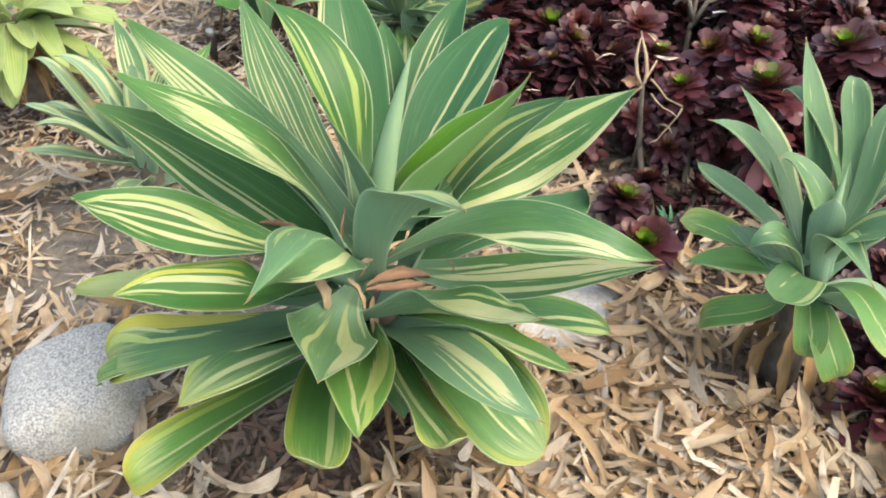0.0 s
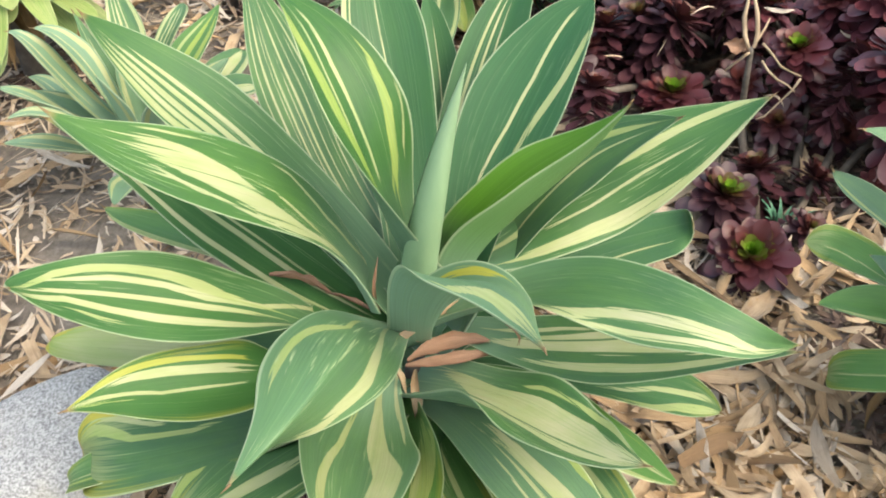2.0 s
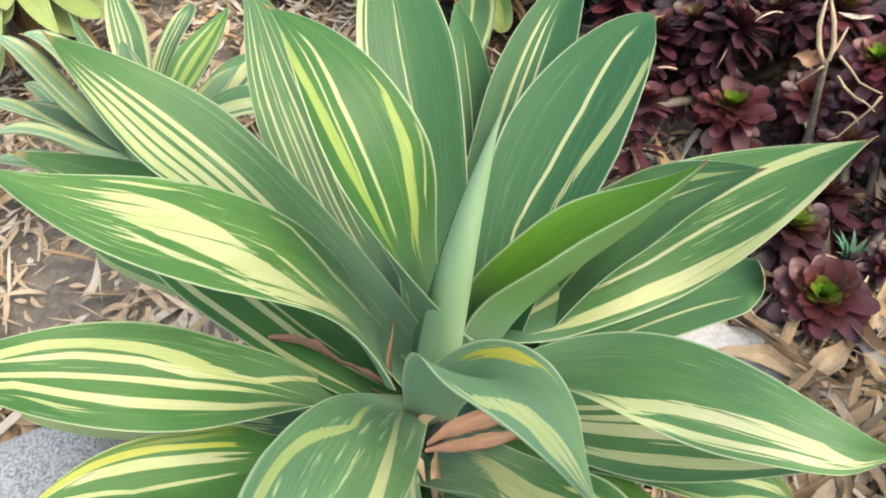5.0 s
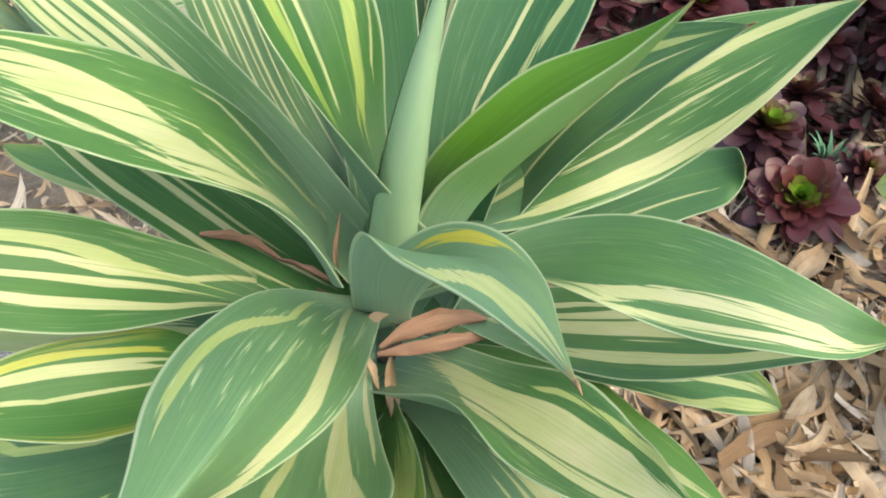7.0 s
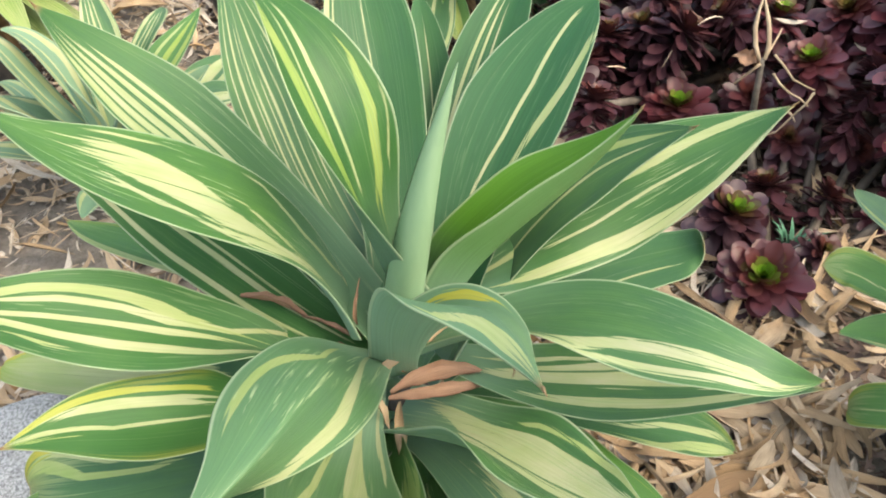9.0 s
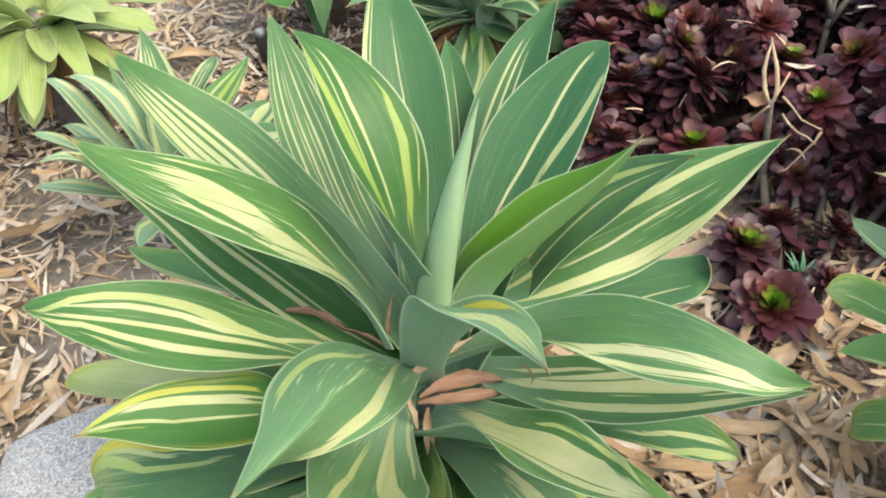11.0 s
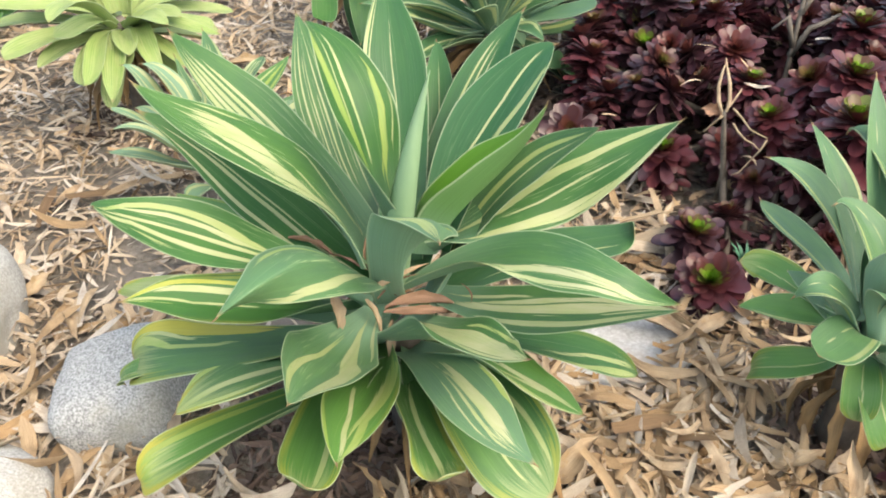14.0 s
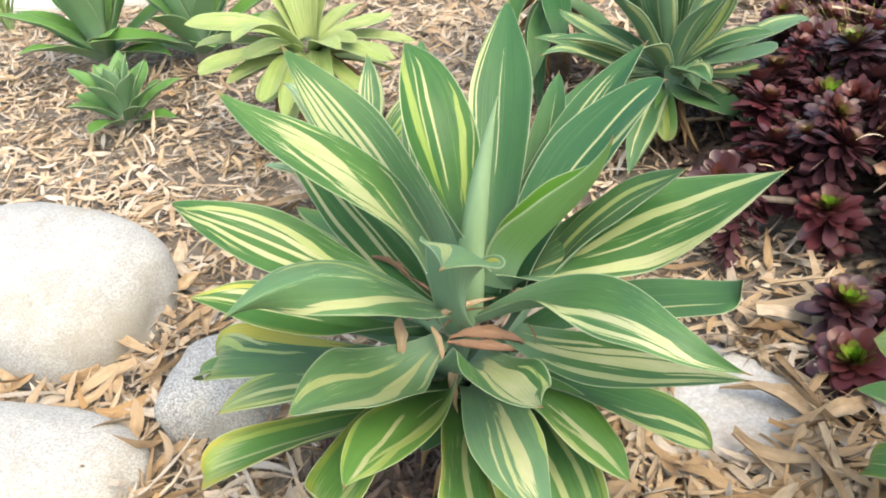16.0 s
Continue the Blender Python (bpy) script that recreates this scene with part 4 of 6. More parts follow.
blade(bluish, (0.531, 0.956, 0.206), (0.512, 0.921, 0.215), (0.536, 0.847, 0.169), (0.551, 0.872, 0.134), 0.057, 0.559, 0.5, -0.014, 0.064, 0.043, 0.334, 0.243, bloom=0.15, fresh=0.5, aged=0.35, blunt=0.5, nu=33, ns=21, thick=0.005, rim=0.3, bands=((0.1, 0.1, 0.03, 0.15, 0.95, 0.4),), seed=85)
blade(bluish, (0.534, 0.956, 0.224), (0.562, 0.905, 0.291), (0.545, 0.845, 0.272), (0.578, 0.804, 0.239), 0.054, 0.555, 0.5, -0.015, -0.041, 0.045, 0.366, 0.243, bloom=0.15, fresh=0.5, aged=0.35, blunt=0.5, nu=33, ns=21, thick=0.005, rim=0.3, bands=((0.1, 0.1, 0.03, 0.15, 0.95, 0.4),), seed=86)
blade(bluish, (0.527, 0.956, 0.236), (0.511, 0.943, 0.327), (0.501, 0.933, 0.385), (0.538, 0.853, 0.325), 0.053, 0.546, 0.5, 0.021, 0.032, -0.041, 0.38, 0.282, nu=33, ns=21, thick=0.005, bands=((0.72, 0.74, 0.09, 0.08, 0.92, 0.35), (-0.35, -0.3, 0.018, 0.1, 0.9, 0.1)), bloom=0.32, seed=87)
blade(bluish, (0.519, 1.015, 0.26), (0.531, 1.052, 0.397), (0.498, 1.072, 0.442), (0.496, 1.146, 0.511), 0.052, 0.53, 0.501, -0.056, 0.069, 0.1, 0.357, 0.271, nu=33, ns=21, thick=0.005, bloom=0.34, bands=((-0.9, -0.9, 0.05, 0.1, 0.95, 0.1), (0.2, 0.15, 0.012, 0.1, 0.9, 0)), seed=88)
blade(bluish, (0.526, 1.009, 0.254), (0.594, 0.989, 0.344), (0.488, 1.121, 0.488), (0.474, 1.125, 0.441), 0.05, 0.557, 0.499, 0.304, 0.409, -0.092, 0.477, 0.293, nu=33, ns=21, thick=0.005, bands=((0.72, 0.74, 0.09, 0.08, 0.92, 0.35), (-0.35, -0.3, 0.018, 0.1, 0.9, 0.1)), bloom=0.32, seed=89)
blade(bluish, (0.504, 0.993, 0.248), (0.556, 0.929, 0.289), (0.487, 1.052, 0.411), (0.453, 1.027, 0.396), 0.061, 0.506, 0.516, -0.348, -0.259, 0.304, 0.379, 0.302, nu=33, ns=21, thick=0.005, bands=((0.72, 0.74, 0.09, 0.08, 0.92, 0.35), (-0.35, -0.3, 0.018, 0.1, 0.9, 0.1)), bloom=0.32, seed=90)
blade(bluish, (0.546, 1.01, 0.265), (0.591, 1.066, 0.412), (0.535, 1.09, 0.493), (0.565, 1.106, 0.474), 0.044, 0.593, 0.402, 0.368, 0.162, -0.09, 0.558, 0.23, nu=33, ns=21, thick=0.005, bloom=0.34, bands=((-0.9, -0.9, 0.05, 0.1, 0.95, 0.1), (0.2, 0.15, 0.012, 0.1, 0.9, 0)), seed=91)
blade(bluish, (0.549, 1.004, 0.256), (0.607, 1.014, 0.376), (0.582, 1.065, 0.46), (0.618, 1.073, 0.458), 0.046, 0.56, 0.492, -0.006, -0.083, 0.005, 0.375, 0.274, nu=33, ns=21, thick=0.005, bloom=0.34, bands=((-0.9, -0.9, 0.05, 0.1, 0.95, 0.1), (0.2, 0.15, 0.012, 0.1, 0.9, 0)), seed=92)
blade(bluish, (0.549, 1.003, 0.241), (0.596, 1.049, 0.338), (0.666, 1.062, 0.356), (0.698, 1.106, 0.353), 0.041, 0.557, 0.49, -0.069, -0.288, 0.037, 0.41, 0.28, nu=33, ns=21, thick=0.005, bloom=0.34, bands=((-0.9, -0.9, 0.05, 0.1, 0.95, 0.1), (0.2, 0.15, 0.012, 0.1, 0.9, 0)), seed=93)
blade(bluish, (0.535, 0.96, 0.25), (0.513, 0.951, 0.358), (0.569, 0.876, 0.397), (0.587, 0.874, 0.404), 0.063, 0.563, 0.504, 0.045, 0.469, 0.053, 0.373, 0.21, nu=33, ns=21, thick=0.005, bands=((0.72, 0.74, 0.09, 0.08, 0.92, 0.35), (-0.35, -0.3, 0.018, 0.1, 0.9, 0.1)), bloom=0.32, seed=94)
fill(bluish, 8, 0.23, 0.15, 0.05, 0, 82, 135, bloom=0.55)
skirt_of(bluish, 12, 0.15, 0.085, 303)
spear(bluish, (0.527, 0.985, 0.24), (0.530, 0.99, 0.32), (0.54, 1.01, 0.40), 0.013)

young = agave_plant((-0.55, 1.42, 0), "young agave with cream striped margins behind the large one", 0.15, 0.025, 6)
blade(young, (-0.58, 1.423, 0.157), (-0.651, 1.407, 0.25), (-0.669, 1.431, 0.332), (-0.707, 1.435, 0.328), 0.054, 0.54, 0.529, -0.222, 0.218, 0.121, 0.302, 0.269, bands=((-0.7, -0.7, 0.16, 0.05, 0.97, 0.1), (0.75, 0.75, 0.14, 0.05, 0.97, 0.1), (0.0, 0.0, 0.05, 0.1, 0.95, 0)), bloom=0.75, nu=33, ns=21, thick=0.005, seed=95)
blade(young, (-0.581, 1.415, 0.145), (-0.647, 1.381, 0.213), (-0.678, 1.389, 0.254), (-0.728, 1.388, 0.265), 0.054, 0.562, 0.492, 0.243, 0.535, -0.262, 0.319, 0.23, bands=((-0.7, -0.7, 0.16, 0.05, 0.97, 0.1), (0.75, 0.75, 0.14, 0.05, 0.97, 0.1), (0.0, 0.0, 0.05, 0.1, 0.95, 0)), bloom=0.75, nu=33, ns=21, thick=0.005, seed=96)
blade(young, (-0.572, 1.398, 0.15), (-0.613, 1.341, 0.217), (-0.635, 1.337, 0.279), (-0.68, 1.303, 0.274), 0.053, 0.537, 0.501, -0.154, 0.018, 0.325, 0.313, 0.26, bands=((-0.7, -0.7, 0.16, 0.05, 0.97, 0.1), (0.75, 0.75, 0.14, 0.05, 0.97, 0.1), (0.0, 0.0, 0.05, 0.1, 0.95, 0)), bloom=0.75, nu=33, ns=21, thick=0.005, seed=97)
blade(young, (-0.58, 1.403, 0.13), (-0.641, 1.339, 0.181), (-0.661, 1.367, 0.186), (-0.734, 1.348, 0.194), 0.053, 0.561, 0.473, 0.384, 0.206, -0.19, 0.31, 0.239, bands=((-0.7, -0.7, 0.16, 0.05, 0.97, 0.1), (0.75, 0.75, 0.14, 0.05, 0.97, 0.1), (0.0, 0.0, 0.05, 0.1, 0.95, 0)), bloom=0.75, nu=33, ns=21, thick=0.005, seed=98)
blade(young, (-0.581, 1.429, 0.131), (-0.673, 1.44, 0.18), (-0.709, 1.502, 0.207), (-0.774, 1.543, 0.172), 0.04, 0.557, 0.477, 0.068, 0.22, -0.016, 0.383, 0.276, bands=((-0.7, -0.7, 0.16, 0.05, 0.97, 0.1), (0.75, 0.75, 0.14, 0.05, 0.97, 0.1), (0.0, 0.0, 0.05, 0.1, 0.95, 0)), bloom=0.75, nu=33, ns=21, thick=0.005, seed=99)
blade(young, (-0.578, 1.428, 0.159), (-0.598, 1.437, 0.252), (-0.634, 1.459, 0.319), (-0.674, 1.446, 0.326), 0.051, 0.537, 0.501, -0.047, 0.133, 0.076, 0.362, 0.274, bands=((-0.7, -0.7, 0.16, 0.05, 0.97, 0.1), (0.75, 0.75, 0.14, 0.05, 0.97, 0.1), (0.0, 0.0, 0.05, 0.1, 0.95, 0)), bloom=0.75, nu=33, ns=21, thick=0.005, seed=100)
blade(young, (-0.569, 1.443, 0.153), (-0.604, 1.471, 0.23), (-0.603, 1.481, 0.209), (-0.665, 1.556, 0.286), 0.045, 0.524, 0.5, -0.014, 0.041, 0.044, 0.358, 0.279, bands=((0.2, 0.2, 0.04, 0.05, 0.95, 0.1), (-0.1, -0.1, 0.04, 0.05, 0.95, 0.1), (-0.85, -0.85, 0.1, 0.05, 0.95, 0.1), (0.85, 0.85, 0.1, 0.05, 0.95, 0.1), (0.5, 0.5, 0.03, 0.1, 0.9, 0)), bloom=0.2, nu=33, ns=21, thick=0.005, seed=101)
blade(young, (-0.56, 1.448, 0.157), (-0.56, 1.504, 0.248), (-0.577, 1.54, 0.28), (-0.621, 1.609, 0.317), 0.055, 0.537, 0.502, 0.012, 0.013, -0.009, 0.336, 0.246, bands=((0.2, 0.2, 0.04, 0.05, 0.95, 0.1), (-0.1, -0.1, 0.04, 0.05, 0.95, 0.1), (-0.85, -0.85, 0.1, 0.05, 0.95, 0.1), (0.85, 0.85, 0.1, 0.05, 0.95, 0.1), (0.5, 0.5, 0.03, 0.1, 0.9, 0)), bloom=0.2, nu=33, ns=21, thick=0.005, seed=102)
blade(young, (-0.548, 1.45, 0.148), (-0.548, 1.536, 0.244), (-0.503, 1.609, 0.249), (-0.529, 1.654, 0.238), 0.044, 0.571, 0.484, -0.174, -0.27, 0.139, 0.421, 0.264, bands=((0.2, 0.2, 0.04, 0.05, 0.95, 0.1), (-0.1, -0.1, 0.04, 0.05, 0.95, 0.1), (-0.85, -0.85, 0.1, 0.05, 0.95, 0.1), (0.85, 0.85, 0.1, 0.05, 0.95, 0.1), (0.5, 0.5, 0.03, 0.1, 0.9, 0)), bloom=0.2, nu=33, ns=21, thick=0.005, seed=103)
blade(young, (-0.533, 1.444, 0.155), (-0.502, 1.483, 0.239), (-0.454, 1.502, 0.263), (-0.436, 1.57, 0.288), 0.059, 0.541, 0.497, -0.026, 0.154, -0.024, 0.332, 0.22, bands=((0.1, 0.1, 0.15, 0.05, 0.95, 0.8), (-0.6, -0.6, 0.15, 0.05, 0.95, 0.8), (0.6, 0.6, 0.06, 0.1, 0.9, 0.5)), fresh=0.3, nu=33, ns=21, thick=0.005, seed=104)
blade(young, (-0.535, 1.446, 0.134), (-0.469, 1.501, 0.172), (-0.411, 1.573, 0.198), (-0.439, 1.63, 0.163), 0.062, 0.559, 0.501, -0.01, 0.205, 0.025, 0.311, 0.219, bands=((0, 0, 0.35, 0.05, 0.95, 0.1), (-0.8, -0.8, 0.15, 0.05, 0.95, 0.1)), bloom=0.2, nu=33, ns=21, thick=0.005, seed=105)
blade(young, (-0.52, 1.422, 0.147), (-0.456, 1.434, 0.238), (-0.347, 1.415, 0.235), (-0.359, 1.431, 0.237), 0.059, 0.565, 0.5, -0.043, 0.113, 0.116, 0.349, 0.209, bands=((0, 0, 0.35, 0.05, 0.95, 0.1), (-0.8, -0.8, 0.15, 0.05, 0.95, 0.1)), bloom=0.2, nu=33, ns=21, thick=0.005, seed=106)
fill(young, 8, 0.12, 0.19, 0.05, 5, 82, 134, bloom=0.65, bands=((-0.7, -0.7, 0.12, 0.05, 0.97, 0.15), (0.75, 0.75, 0.1, 0.05, 0.97, 0.15)))

pale = agave_plant((-0.9, 1.79, 0), "pale yellow-green agave with drooping old leaves", 0.25, 0.03, 6)
blade(pale, (-0.876, 1.809, 0.226), (-0.813, 1.857, 0.267), (-0.733, 1.886, 0.218), (-0.699, 1.944, 0.201), 0.057, 0.561, 0.499, -0.07, 0.068, 0.147, 0.351, 0.222, bands=((0, 0, 1.3, -0.5, 1.5, 0.45),), fresh=0.5, aged=0.2, bloom=0.12, foot_wax=0.0, blunt=0.3, tone=0.66, nu=33, ns=21, thick=0.005, seed=107)
blade(pale, (-0.869, 1.79, 0.228), (-0.782, 1.797, 0.263), (-0.709, 1.783, 0.237), (-0.681, 1.791, 0.233), 0.056, 0.567, 0.494, -0.168, -0.143, 0.197, 0.34, 0.22, bands=((0, 0, 1.3, -0.5, 1.5, 0.45),), fresh=0.5, aged=0.2, bloom=0.12, foot_wax=0.0, blunt=0.3, tone=0.66, nu=33, ns=21, thick=0.005, seed=108)
blade(pale, (-0.875, 1.772, 0.238), (-0.813, 1.726, 0.285), (-0.781, 1.68, 0.322), (-0.717, 1.659, 0.3), 0.054, 0.548, 0.499, -0.04, -0.036, 0.006, 0.322, 0.243, bands=((0, 0, 1.3, -0.5, 1.5, 0.45),), fresh=0.5, aged=0.2, bloom=0.12, foot_wax=0.0, blunt=0.3, tone=0.66, nu=33, ns=21, thick=0.005, seed=109)
blade(pale, (-0.887, 1.763, 0.227), (-0.87, 1.714, 0.265), (-0.824, 1.657, 0.242), (-0.827, 1.638, 0.211), 0.052, 0.552, 0.498, -0, 0.053, -0.023, 0.359, 0.254, bands=((0, 0, 1.3, -0.5, 1.5, 0.45),), fresh=0.5, aged=0.2, bloom=0.12, foot_wax=0.0, blunt=0.3, tone=0.66, nu=33, ns=21, thick=0.005, seed=110)
blade(pale, (-0.896, 1.76, 0.23), (-0.911, 1.667, 0.278), (-0.846, 1.596, 0.235), (-0.861, 1.533, 0.224), 0.05, 0.561, 0.497, 0.036, 0.108, -0.065, 0.378, 0.245, bands=((0, 0, 1.3, -0.5, 1.5, 0.55),), fresh=0.6, aged=0.45, blunt=0.2, tone=0.66, nu=33, ns=21, thick=0.005, seed=111)
blade(pale, (-0.922, 1.776, 0.254), (-0.967, 1.743, 0.325), (-1.08, 1.64, 0.34), (-1.112, 1.643, 0.345), 0.064, 0.558, 0.526, -0.129, -0.367, -0.063, 0.339, 0.209, bands=((0, 0, 1.3, -0.5, 1.5, 0.45),), fresh=0.5, aged=0.2, bloom=0.12, foot_wax=0.0, blunt=0.3, tone=0.66, nu=33, ns=21, thick=0.005, seed=112)
blade(pale, (-0.906, 1.762, 0.24), (-0.911, 1.715, 0.307), (-0.925, 1.624, 0.278), (-0.945, 1.605, 0.29), 0.059, 0.554, 0.503, -0.038, -0.204, -0.056, 0.344, 0.209, bands=((0, 0, 1.3, -0.5, 1.5, 0.45),), fresh=0.5, aged=0.2, bloom=0.12, foot_wax=0.0, blunt=0.3, tone=0.66, nu=33, ns=21, thick=0.005, seed=113)
blade(pale, (-0.919, 1.767, 0.233), (-0.975, 1.697, 0.272), (-1.058, 1.593, 0.257), (-1.067, 1.591, 0.248), 0.06, 0.571, 0.499, 0.092, -0.231, -0.179, 0.326, 0.204, bands=((0, 0, 1.3, -0.5, 1.5, 0.45),), fresh=0.5, aged=0.2, bloom=0.12, foot_wax=0.0, blunt=0.3, tone=0.66, nu=33, ns=21, thick=0.005, seed=114)
blade(pale, (-0.928, 1.78, 0.233), (-1.008, 1.739, 0.265), (-1.107, 1.699, 0.291), (-1.163, 1.697, 0.254), 0.055, 0.554, 0.5, 0.021, -0.009, -0.063, 0.329, 0.241, bands=((0, 0, 1.3, -0.5, 1.5, 0.45),), fresh=0.5, aged=0.2, bloom=0.12, foot_wax=0.0, blunt=0.3, tone=0.66, nu=33, ns=21, thick=0.005, seed=115)
blade(pale, (-0.873, 1.776, 0.225), (-0.809, 1.736, 0.246), (-0.728, 1.684, 0.196), (-0.689, 1.68, 0.197), 0.049, 0.57, 0.499, -0.032, -0.24, 0.078, 0.356, 0.233, bands=((0, 0, 1.3, -0.5, 1.5, 0.55),), fresh=0.6, aged=0.45, blunt=0.2, tone=0.66, nu=33, ns=21, thick=0.005, seed=116)
blade(pale, (-0.878, 1.769, 0.225), (-0.808, 1.749, 0.276), (-0.806, 1.664, 0.263), (-0.744, 1.639, 0.194), 0.049, 0.536, 0.5, 0.018, -0.085, 0.017, 0.376, 0.286, bands=((0, 0, 1.3, -0.5, 1.5, 0.55),), fresh=0.6, aged=0.45, blunt=0.2, tone=0.66, nu=33, ns=21, thick=0.005, seed=117)
blade(pale, (-0.871, 1.784, 0.232), (-0.799, 1.767, 0.284), (-0.747, 1.718, 0.265), (-0.646, 1.738, 0.242), 0.053, 0.544, 0.5, 0.014, -0.048, -0.048, 0.352, 0.244, bands=((0, 0, 1.3, -0.5, 1.5, 0.55),), fresh=0.6, aged=0.45, blunt=0.2, tone=0.66, nu=33, ns=21, thick=0.005, seed=118)
blade(pale, (-0.891, 1.761, 0.223), (-0.866, 1.692, 0.258), (-0.832, 1.625, 0.252), (-0.822, 1.547, 0.18), 0.055, 0.549, 0.5, 0, -0.002, -0.002, 0.35, 0.25, bands=((0, 0, 1.3, -0.5, 1.5, 0.55),), fresh=0.6, aged=0.45, blunt=0.2, tone=0.66, nu=33, ns=21, thick=0.005, seed=119)
blade(pale, (-0.879, 1.811, 0.243), (-0.832, 1.849, 0.277), (-0.757, 1.873, 0.262), (-0.743, 1.931, 0.272), 0.056, 0.556, 0.495, -0.164, 0.108, 0.056, 0.356, 0.22, bands=((0, 0, 1.3, -0.5, 1.5, 0.45),), fresh=0.5, aged=0.2, bloom=0.12, foot_wax=0.0, blunt=0.3, tone=0.66, nu=33, ns=21, thick=0.005, seed=120)
blade(pale, (-0.915, 1.816, 0.251), (-0.925, 1.835, 0.339), (-0.936, 1.855, 0.389), (-0.946, 1.873, 0.368), 0.055, 0.55, 0.5, 0, 0, 0, 0.35, 0.25, bands=((0, 0, 1.3, -0.5, 1.5, 0.45),), fresh=0.5, aged=0.2, bloom=0.12, foot_wax=0.0, blunt=0.3, tone=0.66, nu=33, ns=21, thick=0.005, seed=121)
blade(pale, (-0.895, 1.82, 0.246), (-0.889, 1.85, 0.327), (-0.883, 1.881, 0.368), (-0.878, 1.912, 0.338), 0.055, 0.55, 0.5, 0, 0, 0, 0.35, 0.25, bands=((0, 0, 1.3, -0.5, 1.5, 0.45),), fresh=0.5, aged=0.2, bloom=0.12, foot_wax=0.0, blunt=0.3, tone=0.66, nu=33, ns=21, thick=0.005, seed=122)
blade(pale, (-0.928, 1.8, 0.249), (-0.957, 1.811, 0.334), (-0.987, 1.822, 0.381), (-1.016, 1.832, 0.356), 0.055, 0.55, 0.5, 0, 0, 0, 0.35, 0.25, bands=((0, 0, 1.3, -0.5, 1.5, 0.45),), fresh=0.5, aged=0.2, bloom=0.12, foot_wax=0.0, blunt=0.3, tone=0.66, nu=33, ns=21, thick=0.005, seed=123)
blade(pale, (-0.93, 1.789, 0.238), (-0.968, 1.788, 0.303), (-1.007, 1.787, 0.328), (-1.045, 1.786, 0.282), 0.055, 0.55, 0.5, 0, 0, 0, 0.35, 0.25, bands=((0, 0, 1.3, -0.5, 1.5, 0.45),), fresh=0.5, aged=0.2, bloom=0.12, foot_wax=0.0, blunt=0.3, tone=0.66, nu=33, ns=21, thick=0.005, seed=124)
blade(pale, (-0.9, 1.76, 0.249), (-0.899, 1.687, 0.334), (-0.899, 1.612, 0.38), (-0.899, 1.54, 0.356), 0.055, 0.55, 0.5, 0, 0, 0, 0.35, 0.25, bands=((0, 0, 1.3, -0.5, 1.5, 0.45),), fresh=0.5, aged=0.2, bloom=0.12, foot_wax=0.0, blunt=0.3, tone=0.66, nu=33, ns=21, thick=0.005, seed=125)
blade(pale, (-0.901, 1.76, 0.224), (-0.911, 1.693, 0.258), (-0.906, 1.605, 0.187), (-0.903, 1.593, 0.189), 0.062, 0.569, 0.499, 0.046, -0.155, -0.086, 0.335, 0.191, bands=((0, 0, 1.3, -0.5, 1.5, 0.45),), fresh=0.5, aged=0.2, bloom=0.12, foot_wax=0.0, blunt=0.3, tone=0.66, nu=33, ns=21, thick=0.005, seed=126)
blade(pale, (-0.903, 1.82, 0.253), (-0.905, 1.847, 0.347), (-0.907, 1.875, 0.402), (-0.91, 1.902, 0.386), 0.055, 0.55, 0.5, 0, 0, 0, 0.35, 0.25, bands=((0, 0, 1.3, -0.5, 1.5, 0.45),), fresh=0.5, aged=0.2, bloom=0.12, foot_wax=0.0, blunt=0.3, tone=0.66, nu=33, ns=21, thick=0.005, seed=127)
blade(pale, (-0.924, 1.808, 0.257), (-0.944, 1.824, 0.357), (-0.964, 1.84, 0.418), (-0.984, 1.855, 0.408), 0.055, 0.55, 0.5, 0, 0, 0, 0.35, 0.25, bands=((0, 0, 1.3, -0.5, 1.5, 0.45),), fresh=0.5, aged=0.2, bloom=0.12, foot_wax=0.0, blunt=0.3, tone=0.66, nu=33, ns=21, thick=0.005, seed=128)
fill(pale, 14, 0.235, 0.185, 0.055, -28, 22, 131, bands=((0, 0, 1.3, -0.5, 1.5, 0.45),), fresh=0.5, bloom=0.12, foot_wax=0.0, blunt=0.3, tone=0.66)
skirt_of(pale, 18, 0.24, 0.15, 301)

grey = agave_plant((-0.1, 1.98, 0), "grey-green agave with striped outer leaves and dry lower leaves", 0.17, 0.035, 6)
blade(grey, (-0.13, 1.973, 0.158), (-0.232, 1.928, 0.187), (-0.304, 1.922, 0.243), (-0.386, 1.924, 0.234), 0.07, 0.551, 0.494, 0.046, -0.108, -0.008, 0.288, 0.229, bloom=0.3, bands=((-0.55, -0.55, 0.2, 0.05, 0.95, 0.3), (0.5, 0.5, 0.12, 0.1, 0.95, 0.2)), fresh=0.1, nu=33, ns=21, thick=0.005, seed=129)
blade(grey, (-0.124, 1.958, 0.16), (-0.213, 1.86, 0.174), (-0.249, 1.841, 0.284), (-0.314, 1.786, 0.259), 0.069, 0.554, 0.496, 0.152, 0.109, -0.097, 0.253, 0.25, bloom=0.3, bands=((-0.55, -0.55, 0.2, 0.05, 0.95, 0.3), (0.5, 0.5, 0.12, 0.1, 0.95, 0.2)), fresh=0.1, nu=33, ns=21, thick=0.005, seed=130)
